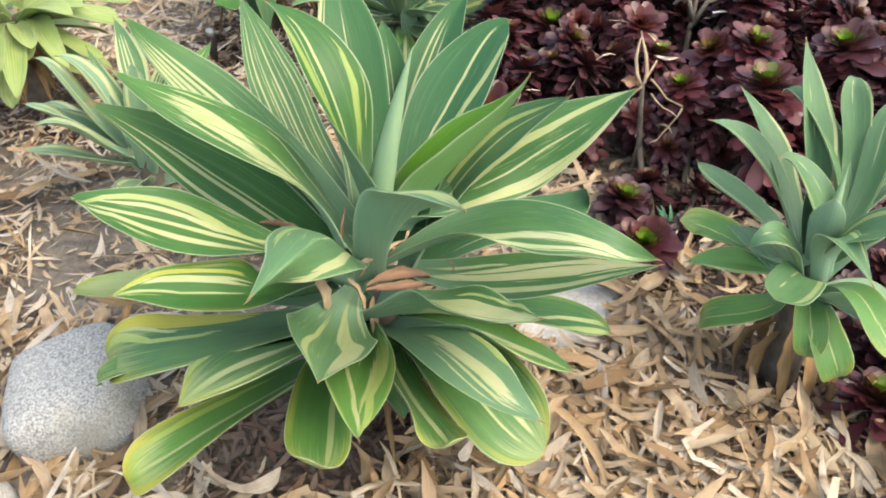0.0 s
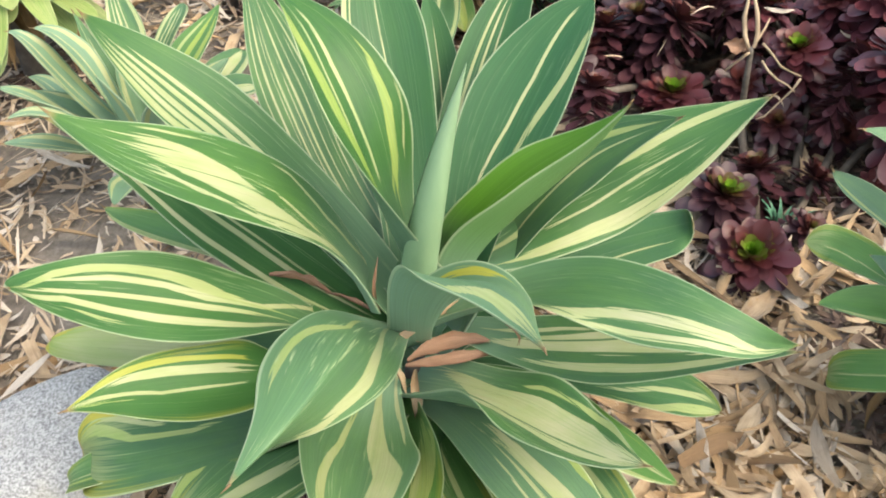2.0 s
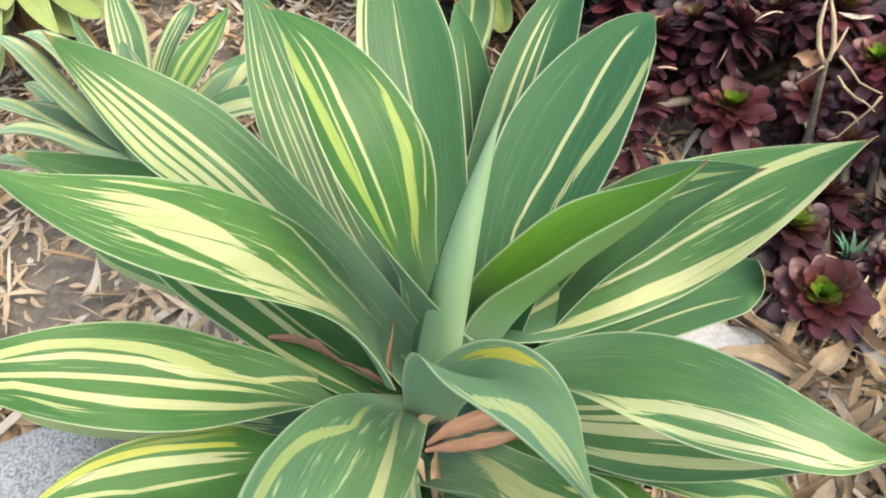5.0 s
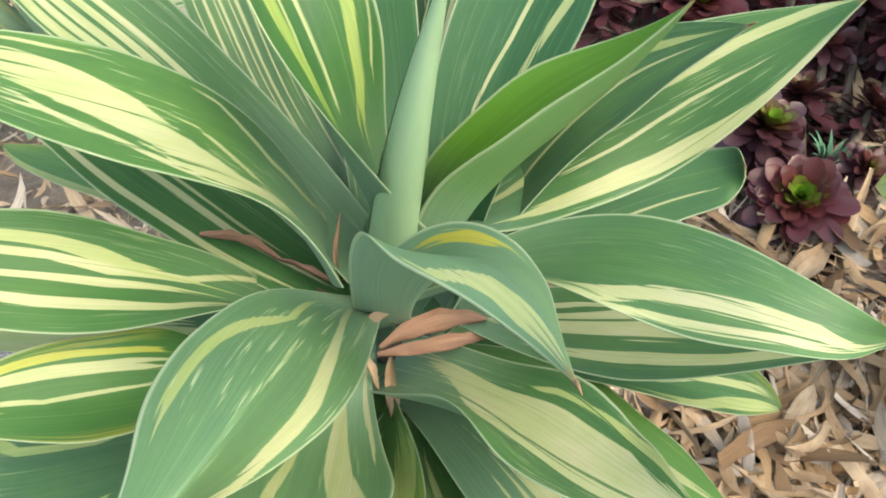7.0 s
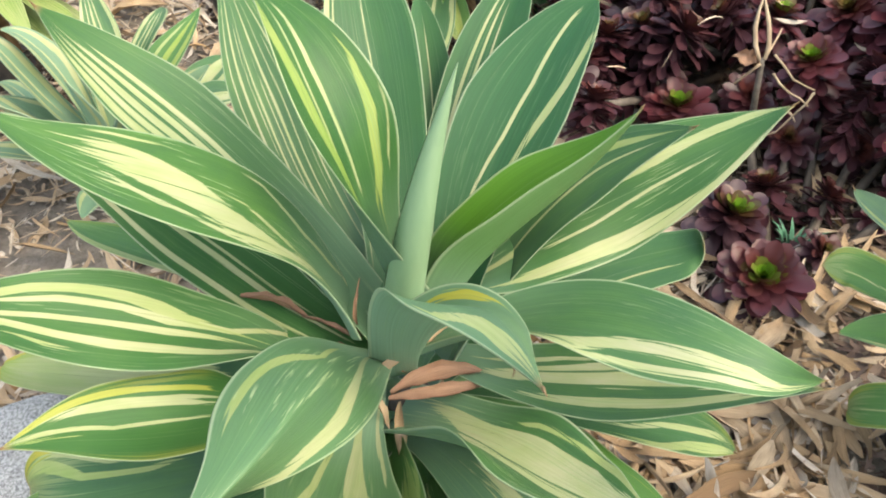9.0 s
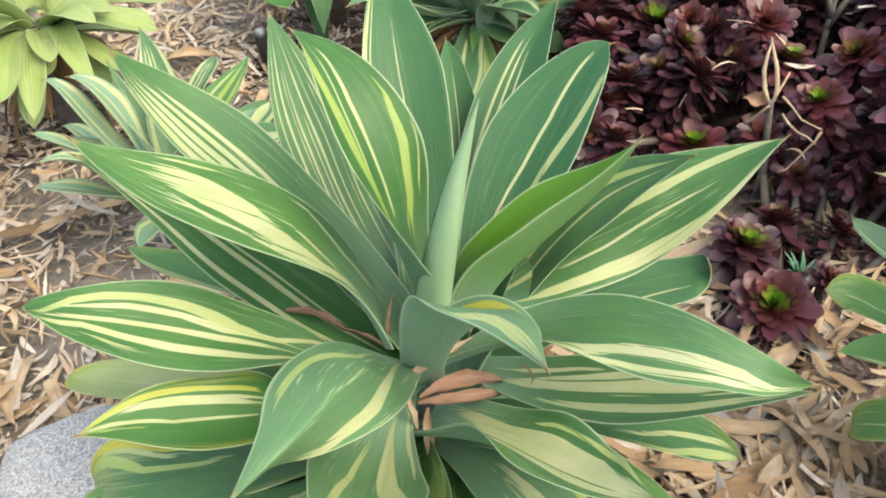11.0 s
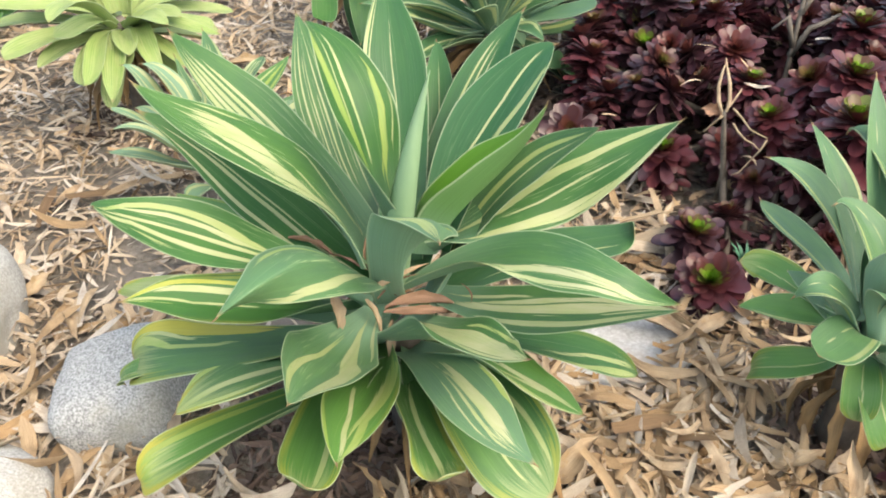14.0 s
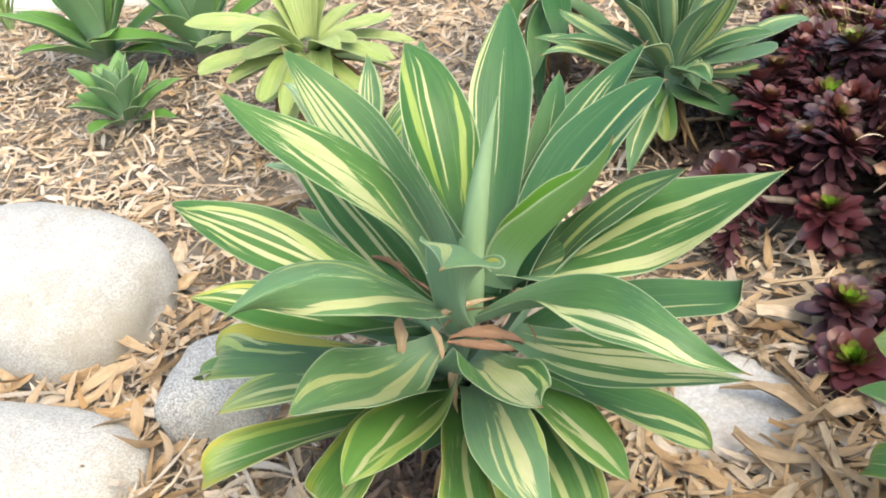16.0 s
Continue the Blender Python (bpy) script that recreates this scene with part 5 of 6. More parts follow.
blade(grey, (-0.131, 1.981, 0.167), (-0.229, 1.962, 0.216), (-0.31, 1.96, 0.257), (-0.346, 1.991, 0.274), 0.068, 0.559, 0.494, 0.135, 0.106, -0.099, 0.307, 0.221, bloom=0.3, bands=((-0.55, -0.55, 0.2, 0.05, 0.95, 0.3), (0.5, 0.5, 0.12, 0.1, 0.95, 0.2)), fresh=0.1, nu=33, ns=21, thick=0.005, seed=131)
blade(grey, (-0.081, 2.004, 0.152), (-0.023, 2.053, 0.184), (0.047, 2.117, 0.203), (0.048, 2.168, 0.161), 0.068, 0.555, 0.499, -0.048, -0.123, 0.061, 0.336, 0.249, bloom=0.4, bands=((0.75, 0.75, 0.08, 0.1, 0.9, 0.2),), nu=33, ns=21, thick=0.005, seed=132)
blade(grey, (-0.073, 1.965, 0.166), (0.018, 1.915, 0.214), (0.11, 1.87, 0.253), (0.133, 1.848, 0.271), 0.072, 0.562, 0.499, -0.063, 0.171, 0.099, 0.293, 0.202, bloom=0.4, blunt=0.5, nu=33, ns=21, thick=0.005, seed=133)
blade(grey, (-0.07, 1.981, 0.15), (0.03, 1.962, 0.138), (0.132, 1.979, 0.185), (0.158, 1.992, 0.17), 0.069, 0.563, 0.5, -0.033, -0.032, 0.088, 0.265, 0.216, bloom=0.3, blunt=0.6, bands=((0.6, 0.6, 0.15, 0.1, 0.95, 0.4),), nu=33, ns=21, thick=0.005, seed=134)
blade(grey, (-0.076, 1.947, 0.11), (-0.079, 1.939, 0.205), (-0.036, 1.916, 0.217), (-0.017, 1.893, 0.155), 0.073, 0.55, 0.54, -0.043, -0, 0, 0.229, 0.25, bloom=0.4, bands=((0.75, 0.75, 0.08, 0.1, 0.9, 0.2),), nu=33, ns=21, thick=0.005, seed=135)
blade(grey, (-0.075, 1.964, 0.145), (-0.067, 1.884, 0.115), (0.022, 1.851, 0.15), (0.073, 1.885, 0.133), 0.069, 0.569, 0.5, -0.053, -0.208, 0.66, 0.223, 0.058, bloom=0.2, blunt=0.6, fresh=0.2, nu=33, ns=21, thick=0.005, seed=136)
blade(grey, (-0.093, 1.951, 0.13), (-0.1, 1.897, 0.141), (-0.06, 1.848, 0.088), (-0.07, 1.842, 0.055), 0.046, 0.554, 0.5, 0.009, -0.012, -0.021, 0.387, 0.276, fresh=0.6, aged=0.6, blunt=0.5, bands=((0, 0, 0.3, 0.3, 1, 0.8),), nu=33, ns=21, thick=0.005, seed=137)
blade(grey, (-0.072, 1.992, 0.161), (0.039, 2.015, 0.195), (0.14, 2.062, 0.259), (0.167, 2.095, 0.237), 0.07, 0.562, 0.5, -0.033, 0.041, 0.078, 0.295, 0.229, bloom=0.4, bands=((0.75, 0.75, 0.08, 0.1, 0.9, 0.2),), nu=33, ns=21, thick=0.005, seed=138)
blade(grey, (-0.079, 2.005, 0.165), (-0.004, 2.042, 0.226), (0.011, 2.083, 0.288), (-0.005, 2.121, 0.289), 0.067, 0.554, 0.482, -0.063, -0.047, 0.011, 0.307, 0.237, bloom=0.3, bands=((0, 0, 0.2, 0.05, 0.95, 0.5), (-0.6, -0.6, 0.1, 0.1, 0.9, 0.5)), fresh=0.3, nu=33, ns=21, thick=0.005, seed=139)
blade(grey, (-0.12, 2.002, 0.176), (-0.146, 2.029, 0.274), (-0.172, 2.058, 0.334), (-0.197, 2.085, 0.322), 0.07, 0.55, 0.5, 0, 0, 0, 0.35, 0.25, bloom=0.3, bands=((0, 0, 0.2, 0.05, 0.95, 0.5), (-0.6, -0.6, 0.1, 0.1, 0.9, 0.5)), fresh=0.3, nu=33, ns=21, thick=0.005, seed=140)
blade(grey, (-0.109, 2.009, 0.178), (-0.119, 2.043, 0.281), (-0.13, 2.079, 0.346), (-0.141, 2.114, 0.339), 0.07, 0.55, 0.5, 0, 0, 0, 0.35, 0.25, bloom=0.4, bands=((0.75, 0.75, 0.08, 0.1, 0.9, 0.2),), nu=33, ns=21, thick=0.005, seed=141)
blade(grey, (-0.096, 2.01, 0.18), (-0.091, 2.048, 0.285), (-0.087, 2.088, 0.353), (-0.082, 2.126, 0.348), 0.07, 0.55, 0.5, 0, 0, 0, 0.35, 0.25, bloom=0.4, bands=((0.75, 0.75, 0.08, 0.1, 0.9, 0.2),), nu=33, ns=21, thick=0.005, seed=142)
blade(grey, (-0.127, 1.992, 0.173), (-0.173, 2.013, 0.267), (-0.22, 2.035, 0.321), (-0.266, 2.056, 0.305), 0.07, 0.55, 0.5, 0, 0, 0, 0.35, 0.25, bloom=0.3, bands=((0, 0, 0.2, 0.05, 0.95, 0.5), (-0.6, -0.6, 0.1, 0.1, 0.9, 0.5)), fresh=0.3, nu=33, ns=21, thick=0.005, seed=143)
blade(grey, (-0.124, 1.962, 0.147), (-0.186, 1.91, 0.189), (-0.218, 1.837, 0.151), (-0.322, 1.811, 0.131), 0.069, 0.546, 0.5, -0.005, 0.013, 0.038, 0.347, 0.231, bloom=0.3, bands=((-0.55, -0.55, 0.2, 0.05, 0.95, 0.3), (0.5, 0.5, 0.12, 0.1, 0.95, 0.2)), fresh=0.1, nu=33, ns=21, thick=0.005, seed=144)
fill(grey, 26, 0.17, 0.26, 0.07, -25, 80, 133, bloom=0.22, deep_shade=0.35, bands=((0.75, 0.75, 0.1, 0.1, 0.9, 0.2), (-0.3, -0.3, 0.05, 0.1, 0.9, 0.1)))
skirt_of(grey, 20, 0.15, 0.19, 302)

# foliage green is darkened here to hold the shade round this agave
shady = agave_plant((-0.44, 2.2, 0), "dark green broad-leaved agave in the shade", 0.28, 0.035, 6)
blade(shady, (-0.439, 2.17, 0.224), (-0.477, 2.117, 0.216), (-0.427, 2.072, 0.15), (-0.424, 2.01, -0.001), 0.062, 0.531, 0.5, -0.041, 0.174, -0.007, 0.396, 0.31, bloom=0, deep_shade=0.7, nu=33, ns=21, thick=0.005, seed=145)
blade(shady, (-0.449, 2.17, 0.247), (-0.544, 2.071, 0.266), (-0.474, 1.971, 0.141), (-0.493, 1.96, 0.173), 0.066, 0.55, 0.502, 0.052, -0.082, -0.167, 0.357, 0.17, fresh=0.45, deep_shade=0.5, bloom=0, blunt=0.25, nu=33, ns=21, thick=0.005, seed=146)
blade(shady, (-0.428, 2.172, 0.248), (-0.4, 2.107, 0.275), (-0.37, 2.039, 0.261), (-0.342, 1.974, 0.178), 0.07, 0.55, 0.5, 0, 0, 0, 0.35, 0.25, bloom=0, deep_shade=0.7, nu=33, ns=21, thick=0.005, seed=147)
blade(shady, (-0.463, 2.219, 0.253), (-0.471, 2.225, 0.291), (-0.479, 2.231, 0.288), (-0.487, 2.237, 0.216), 0.07, 0.55, 0.5, 0, 0, 0, 0.35, 0.25, bloom=0, deep_shade=0.7, nu=33, ns=21, thick=0.005, seed=148)
blade(shady, (-0.47, 2.195, 0.251), (-0.515, 2.186, 0.284), (-0.563, 2.177, 0.276), (-0.609, 2.169, 0.199), 0.07, 0.55, 0.5, 0, 0, 0, 0.35, 0.25, bloom=0, deep_shade=0.7, nu=33, ns=21, thick=0.005, seed=149)
fill(shady, 16, 0.27, 0.26, 0.07, -30, 80, 136, bloom=0.1)
skirt_of(shady, 14, 0.24, 0.16, 305)


# ---- other agaves ----
def rosette(name, place, count, length, width, label, seed, stem=0.1, bloom=0.15, fresh=0.0,
            low=-25, high=80, droop=0.10, fold=0.35, nu=25, ns=17, turn=0.0):
    """An agave of spiral leaves, the outer ones old and lying, the inner ones young and upright."""
    rng = np.random.RandomState(seed)
    top = thing(name, place, label, "agave", "agaves in the bed")
    part("stem", tube_mesh("stem", [(0, 0, -0.03), (0.004, 0, stem * 0.5), (0, 0, stem), (0, 0, stem + 0.05)], (0.035, 0.032, 0.03, 0.012), BARK, 10, 0.12, seed), top)
    for i in range(count):
        k = i / (count - 1)
        az = radians(turn) + i * 2.39996 + rng.uniform(-0.2, 0.2)
        el = radians(low + (high - low) * k ** 0.85 + rng.uniform(-7, 7))
        ln = length * (0.72 + 0.28 * math.sin(math.pi * min(1, 0.25 + k * 0.75))) * rng.uniform(0.9, 1.08)
        d = np.array([math.cos(az), math.sin(az), 0])
        z0 = stem * (0.45 + 0.55 * k) + 0.03 * k
        p0 = d * 0.018 * (1 - 0.6 * k) + np.array([0, 0, z0])
        e = d * math.cos(el) + np.array([0, 0, math.sin(el)])
        bend = droop * (1 - 0.7 * k) * rng.uniform(0.5, 1.4)
        p1 = p0 + e * ln * 0.34 + np.array([0, 0, 0.10 * ln])
        p2 = p0 + e * ln * 0.70 + np.array([0, 0, 0.10 * ln * (1 - k)])
        p3 = p0 + e * ln + d * 0.03 * ln - np.array([0, 0, bend * ln * 1.6])
        if place[2] + p3[2] < 0.012:
            p3[2] = 0.012 - place[2] + rng.uniform(0, 0.02)
        me = leaf_mesh(p0, p1, p2, p3, width * rng.uniform(0.88, 1.1) * (1 - 0.25 * k * k), rng.uniform(0.5, 0.62), 0.5,
                       rng.uniform(-0.25, 0.25), rng.uniform(-0.15, 0.15), rng.uniform(-0.3, 0.3), fold * rng.uniform(0.6, 1.3) + 0.35 * k * k, 0.6 * fold,
                       bloom=bloom + 0.25 * k, fresh=fresh, wave=0.05, seed=seed * 100 + i, nu=nu, ns=ns, thick=0.005)
        part("leaf", me, top)
    return top


rosette("agave", (-1.49, 1.715, 0), 22, 0.17, 0.066, "small fresh green agave growing from leaf litter", 15, 0.03, 0.12, 0.7, low=14, high=84, droop=0.02)
rosette("agave", (-1.846, 2.03, 0), 18, 0.31, 0.105, "plain green agave near the concrete path", 16, 0.05, 0.05, 0.75, low=12, high=84, droop=0.02)
rosette("agave", (-1.55, 2.13, 0), 18, 0.31, 0.105, "plain green agave behind the yellowish one", 17, 0.05, 0.05, 0.75, low=12, high=84, droop=0.02, turn=50)


def grass_tuft(place, seed):
    """Narrow arching blades from one root."""
    rng = np.random.RandomState(seed)
    top = thing("grass_tuft", place, "thin pale yellow-green grassy tuft beside the concrete path", "grass")
    for i in range(16):
        az, ln = i * 2.39996, rng.uniform(0.13, 0.22)
        d = np.array([math.cos(az), math.sin(az), 0]) * ln
        up = np.array([0, 0, ln])
        part("leaf", leaf_mesh(d * 0.03 - up * 0.05, d * 0.15 + up * 0.55, d * 0.45 + up * 0.95, d * rng.uniform(0.6, 0.95) + up * rng.uniform(0.6, 1.0), rng.uniform(0.010, 0.016), 0.4, 0.7, 0, 0, 0, 0.4, 0.3,
                               bands=((0.0, 0.0, 0.45, -0.5, 1.5, 0.6),), fresh=0.6, bloom=0.0, seed=seed + i, nu=9, ns=11, thick=0.001), top)
    return top


grass_tuft((-2.50, 2.225, 0), 61)


# ---- small things in the bed ----
def garden_light(place):
    top = thing("garden_light", place, "small black garden spike light with clear top", "lamp")
    def turned(name, rings, material, label=""):
        part(name, tube_mesh(name, [(0, 0, z) for z, _ in rings], [r for _, r in rings], material, 16), top, label)
    turned("spike", [(-0.05, 0.002), (0.0, 0.007), (0.02, 0.008)], BLACK)
    turned("body", [(0.018, 0.008), (0.05, 0.011), (0.085, 0.014), (0.088, 0.013)], BLACK)
    turned("cap", [(0.088, 0.010), (0.094, 0.0105), (0.100, 0.009), (0.102, 0.004)], CLEAR, "pale translucent cap")


garden_light((-0.552, 2.0, 0.0))


def grass_tuft(place, n, h, seed, material=GRASS, name="grass_tuft", label="tuft of thin yellow-green grass blades by the path", category="grass", blade=0.0035):
    rng = np.random.RandomState(seed)
    verts, faces, uv = [], [], []
    for i in range(n):
        az, ln = rng.uniform(0, 6.28), h * rng.uniform(0.5, 1.1)
        d = np.array((math.cos(az), math.sin(az), 0)) * rng.uniform(0.15, 0.7)
        sd = np.array((-math.sin(az), math.cos(az), 0)) * blade
        st = len(verts)
        for j in range(5):
            q = j / 4
            c = d * ln * q * q + np.array((0, 0, ln * q * (1 - 0.25 * q))) + d * 0.03
            for a in (-1, 1):
                verts.append(c + sd * a * (1 - q * 0.9))
                uv.append((a, q))
        faces += grid_faces(2, 5, st)
    ob = new(name, mesh_of(name, verts, faces, material, True, uv))
    ob.location = place
    return tagged(ob, label, category)


grass_tuft((-2.62, 2.25, 0), 40, 0.22, 51)
grass_tuft((-1.15, 2.75, 0), 30, 0.16, 52)
grass_tuft((0.435, 1.375, 0), 16, 0.055, 53, SPRIG, "seedling", "tiny blue-green seedling among maroon aeoniums", "weed", 0.005)
grass_tuft((0.27, 2.06, 0), 260, 0.34, 54, HEATH, "heather_sprig", "yellow-green feathery sprig growing through the aeoniums", "shrub", 0.0016)


def strap(name, a, b, width, arch, material, label, category, group, seed, twist=0.6):
    me, low = strap_mesh(name, a, b, width, arch, material, seed, twist)
    ob = new(name, me)
    ob.location = (0, 0, max(0.0, 0.003 - low))
    return tagged(ob, label, category, group)


def crown_scrap(a, b, width, seed, material=None):
    strap("dry_sheath", a, b, width, 0.008, material or SHEATH, "tan dry leaf stub lodged in the agave crown" if material else "reddish-brown dry leaf sheath lodged in the agave crown", "dry leaf", "dry scraps in the agave crown", seed)


crown_scrap((-0.118, 0.872, 0.330), (-0.046, 0.930, 0.338), 0.008, 1, BIGDRY)
crown_scrap((-0.098, 0.886, 0.293), (-0.006, 0.931, 0.265), 0.017, 2)
crown_scrap((-0.100, 0.883, 0.290), (0.004, 0.926, 0.259), 0.012, 3)
crown_scrap((-0.245, 0.963, 0.337), (-0.178, 0.950, 0.322), 0.011, 4)
crown_scrap((-0.186, 0.950, 0.325), (-0.128, 0.926, 0.322), 0.006, 7)
crown_scrap((-0.129, 0.962, 0.365), (-0.128, 0.934, 0.310), 0.004, 5)
crown_scrap((-0.092, 0.896, 0.266), (-0.082, 0.852, 0.200), 0.012, 8, BIGDRY)
crown_scrap((-0.124, 0.892, 0.302), (-0.100, 0.868, 0.262), 0.010, 9, BIGDRY)
crown_scrap((-0.150, 0.930, 0.312), (-0.085, 0.905, 0.300), 0.003, 31)
crown_scrap((-0.108, 0.890, 0.306), (-0.060, 0.930, 0.318), 0.004, 32)
crown_scrap((0.000, 0.905, 0.330), (0.012, 0.900, 0.300), 0.002, 33)
crown_scrap((-0.160, 0.880, 0.318), (-0.150, 0.845, 0.272), 0.016, 6, BIGDRY)


def big_dry(a, b, width, arch, seed):
    strap("dry_leaf", a, b, width, arch, BIGDRY, "large curled tan dry agave leaf on the litter", "dry leaf", "large dry leaves on the ground", seed)


big_dry((-0.110, 0.775, 0.004), (-0.118, 0.735, 0.170), 0.022, 0.008, 29)
big_dry((0.185, 1.165, 0.035), (0.345, 1.150, 0.015), 0.030, 0.015, 11)
big_dry((0.290, 1.120, 0.015), (0.400, 1.225, 0.030), 0.032, 0.012, 12)
big_dry((0.175, 1.310, 0.010), (0.290, 1.352, 0.015), 0.026, 0.015, 13)
big_dry((0.125, 0.850, 0.010), (0.190, 0.910, 0.055), 0.034, 0.020, 14)
big_dry((0.270, 0.965, 0.012), (0.430, 1.100, 0.030), 0.030, 0.012, 15)
big_dry((0.360, 1.215, 0.012), (0.470, 1.200, 0.012), 0.020, 0.008, 16)
big_dry((0.410, 0.920, 0.015), (0.480, 0.905, 0.012), 0.034, 0.018, 17)
big_dry((0.050, 0.815, 0.010), (0.120, 0.800, 0.012), 0.028, 0.014, 18)
big_dry((0.435, 0.900, 0.010), (0.500, 0.935, 0.040), 0.030, 0.015, 19)
big_dry((0.505, 0.835, 0.010), (0.520, 0.910, 0.095), 0.020, 0.010, 20)
big_dry((-0.560, 0.785, 0.008), (-0.400, 0.790, 0.008), 0.024, 0.010, 21)
big_dry((-0.600, 0.815, 0.010), (-0.470, 0.770, 0.010), 0.028, 0.012, 22)
big_dry((-0.850, 1.135, 0.010), (-0.825, 1.200, 0.020), 0.026, 0.010, 23)
big_dry((-0.745, 1.100, 0.012), (-0.700, 1.045, 0.012), 0.028, 0.010, 24)
big_dry((-0.540, 1.835, 0.008), (-0.490, 1.950, 0.010), 0.030, 0.015, 25)
big_dry((-0.790, 1.995, 0.008), (-0.670, 2.045, 0.012), 0.026, 0.020, 26)
big_dry((-0.070, 1.930, 0.006), (0.000, 1.890, 0.095), 0.014, 0.012, 27)
big_dry((0.000, 1.890, 0.090), (0.068, 1.915, 0.060), 0.012, 0.010, 28)

# ---- aeoniums ----
def aeonium_head(seed, leaves=44, r=0.068, ragged=0.42, broad=0.24, eyed=0.0, under=0):
    """One rosette of spoon-shaped leaves, green in the eye."""
    rng = np.random.RandomState(seed)
    verts, faces, pg, uv = [], [], [], []
    nu, along = 3, (0.0, 0.3, 0.52, 0.70, 0.84, 0.94, 1.0)
    ns = len(along)
    for i in range(leaves + under):
        k = max(0, i - under) / (leaves - 1)
        fall = max(0, under - i) / max(1, under)
        az = i * 2.39996 + rng.uniform(-0.35, 0.35)
        el = radians(-8 - 34 * fall + 88 * k ** 1.15 + rng.uniform(-22, 22) * (1 - 0.6 * k))
        ln = r * (1 - 0.76 * k ** 1.4) * rng.uniform(1 - ragged, 1.1) * (1 - 0.15 * fall)
        d = np.array([math.cos(az), math.sin(az), 0])
        sd = np.array([-d[1], d[0], 0])
        e = d * math.cos(el) + np.array([0, 0, math.sin(el)])
        nn = np.cross(e, sd)
        wd = ln * broad + 0.0025
        st = len(verts)
        for j in range(ns):
            s = along[j]
            w = wd * (0.26 + 0.74 * math.sin(min(1, s / 0.78) * math.pi / 2) ** 2.4) * (1 if s < 0.78 else max(0.05, 1 - ((s - 0.78) / 0.22) ** 2) ** 0.5)
            c = e * ln * s + nn * (0.10 * ln * s * s * (1 - k)) + np.array([0, 0, 0.006 * k - 0.11 * fall - 0.10 * ln * s * s * (1 - k)])
            for a in range(nu):
                x = a / (nu - 1) * 2 - 1
                verts.append(c + sd * w * x + nn * (0.30 * w * (x * x)))
                g = max(0.0, min(1.0, (k - 0.60) / 0.30)) * (1 - 0.35 * s)
                ring = max(0.0, min(1.0, (k - 0.22) / 0.45)) * (1 - 0.45 * s)
                pg.append((min(1, g * eyed), ring, 0, 1))
                uv.append((x, s))
        faces += grid_faces(nu, ns, st)
    return mesh_of("rosette", verts, faces, AEONIUM, True, uv, pg)


HEADS = [aeonium_head(s, n, r, 0.5, 0.135, e, 66) for s, n, r, e in ((1, 92, 0.050, 0.0), (2, 100, 0.053, 0.12), (3, 84, 0.047, 0.0), (4, 94, 0.050, 0.25), (5, 80, 0.048, 0.0))]
EYED = [aeonium_head(s, 120, 0.058, 0.35, 0.15, 1.0, 46) for s in (11, 12)]


def aeonium(place, heads, label, seed, eyed=0, bare=()):
    """A branching shrub; heads: (dx, dy, height, scale), the first ones full and green-eyed; bare: leafless boughs."""
    rng = np.random.RandomState(seed)
    top = thing("aeonium_shrub", place, label, "succulent", "aeoniums in the bed")
    for pts in bare:
        part("bare_branch", tube_mesh("bare_branch", pts, [0.0062 - 0.0009 * k for k in range(len(pts))], GREYWOOD, 8, 0.2, 4), top, "leafless grey woody branch")
    for k, (dx, dy, z, sc) in enumerate(heads):
        open_head = k < eyed
        lean = 14 if open_head else 36
        foot = (dx * 0.45 + rng.uniform(-0.03, 0.03), dy * 0.45 + rng.uniform(-0.03, 0.03), -0.02)
        stem = part("branch", tube_mesh("branch", [foot, (dx * 0.8, dy * 0.8, z * 0.45), (dx, dy, z - 0.008)], (0.008, 0.007, 0.006), DARKSTEM, 7, 0.15, rng.randint(999)), top)
        part("rosette", EYED[k % 2] if open_head else HEADS[rng.randint(5)], stem, at=pose(dx, dy, z, rng.uniform(-lean, lean) + 12, rng.uniform(-lean, lean), rng.uniform(0, 360)) @ Matrix.Scale(sc, 4))
    return top


def shrub_heads(x0, x1, y0, y1, z0, z1, n, seed, gap=0.085):
    rng = np.random.RandomState(seed)
    out = []
    for _ in range(n * 40):
        x, y = rng.uniform(x0, x1), rng.uniform(y0, y1)
        e, f = max(0.0, (2 * x - x0 - x1) / (x1 - x0)), max(0.0, (2 * y - y0 - y1) / (y1 - y0))
        if e * e + f * f > 0.92 + 0.2 * math.sin(9 * x + 5 * y) or f > 0.86 + 0.14 * math.sin(11 * x) or e > 0.86 + 0.14 * math.sin(13 * y):
            continue
        if all((x - a) ** 2 + (y - b) ** 2 > gap ** 2 for a, b, *_r in out):
            cx, cy = (x - (x0 + x1) / 2) / (x1 - x0) * 2, (y - (y0 + y1) / 2) / (y1 - y0) * 2
            out.append((x, y, z0 + (z1 - z0) * max(0.0, 1 - 0.5 * (cx * cx + cy * cy)) * rng.uniform(0.45, 1.12), rng.uniform(0.85, 1.3)))
        if len(out) >= n:
            break
    return out


def clear_of(heads, eyes, gap):
    return [h for h in heads if all((h[0] - e[0]) ** 2 + (h[1] - e[1]) ** 2 > gap ** 2 for e in eyes)]


eyes = [(-0.495, -0.266, 0.16, 1.35), (-0.543, -0.401, 0.10, 1.2), (-0.46, -0.569, 0.10, 1.1), (-0.155, -0.692, 0.25, 1.5), (-0.134, -0.527, 0.25, 1.2), (-0.10, -0.371, 0.27, 1.2), (0.04, -0.541, 0.25, 1.4),
        (-0.47, -0.215, 0.25, 1.2), (-0.27, -0.563, 0.18, 1.0), (-0.30, -0.453, 0.19, 1.0)]
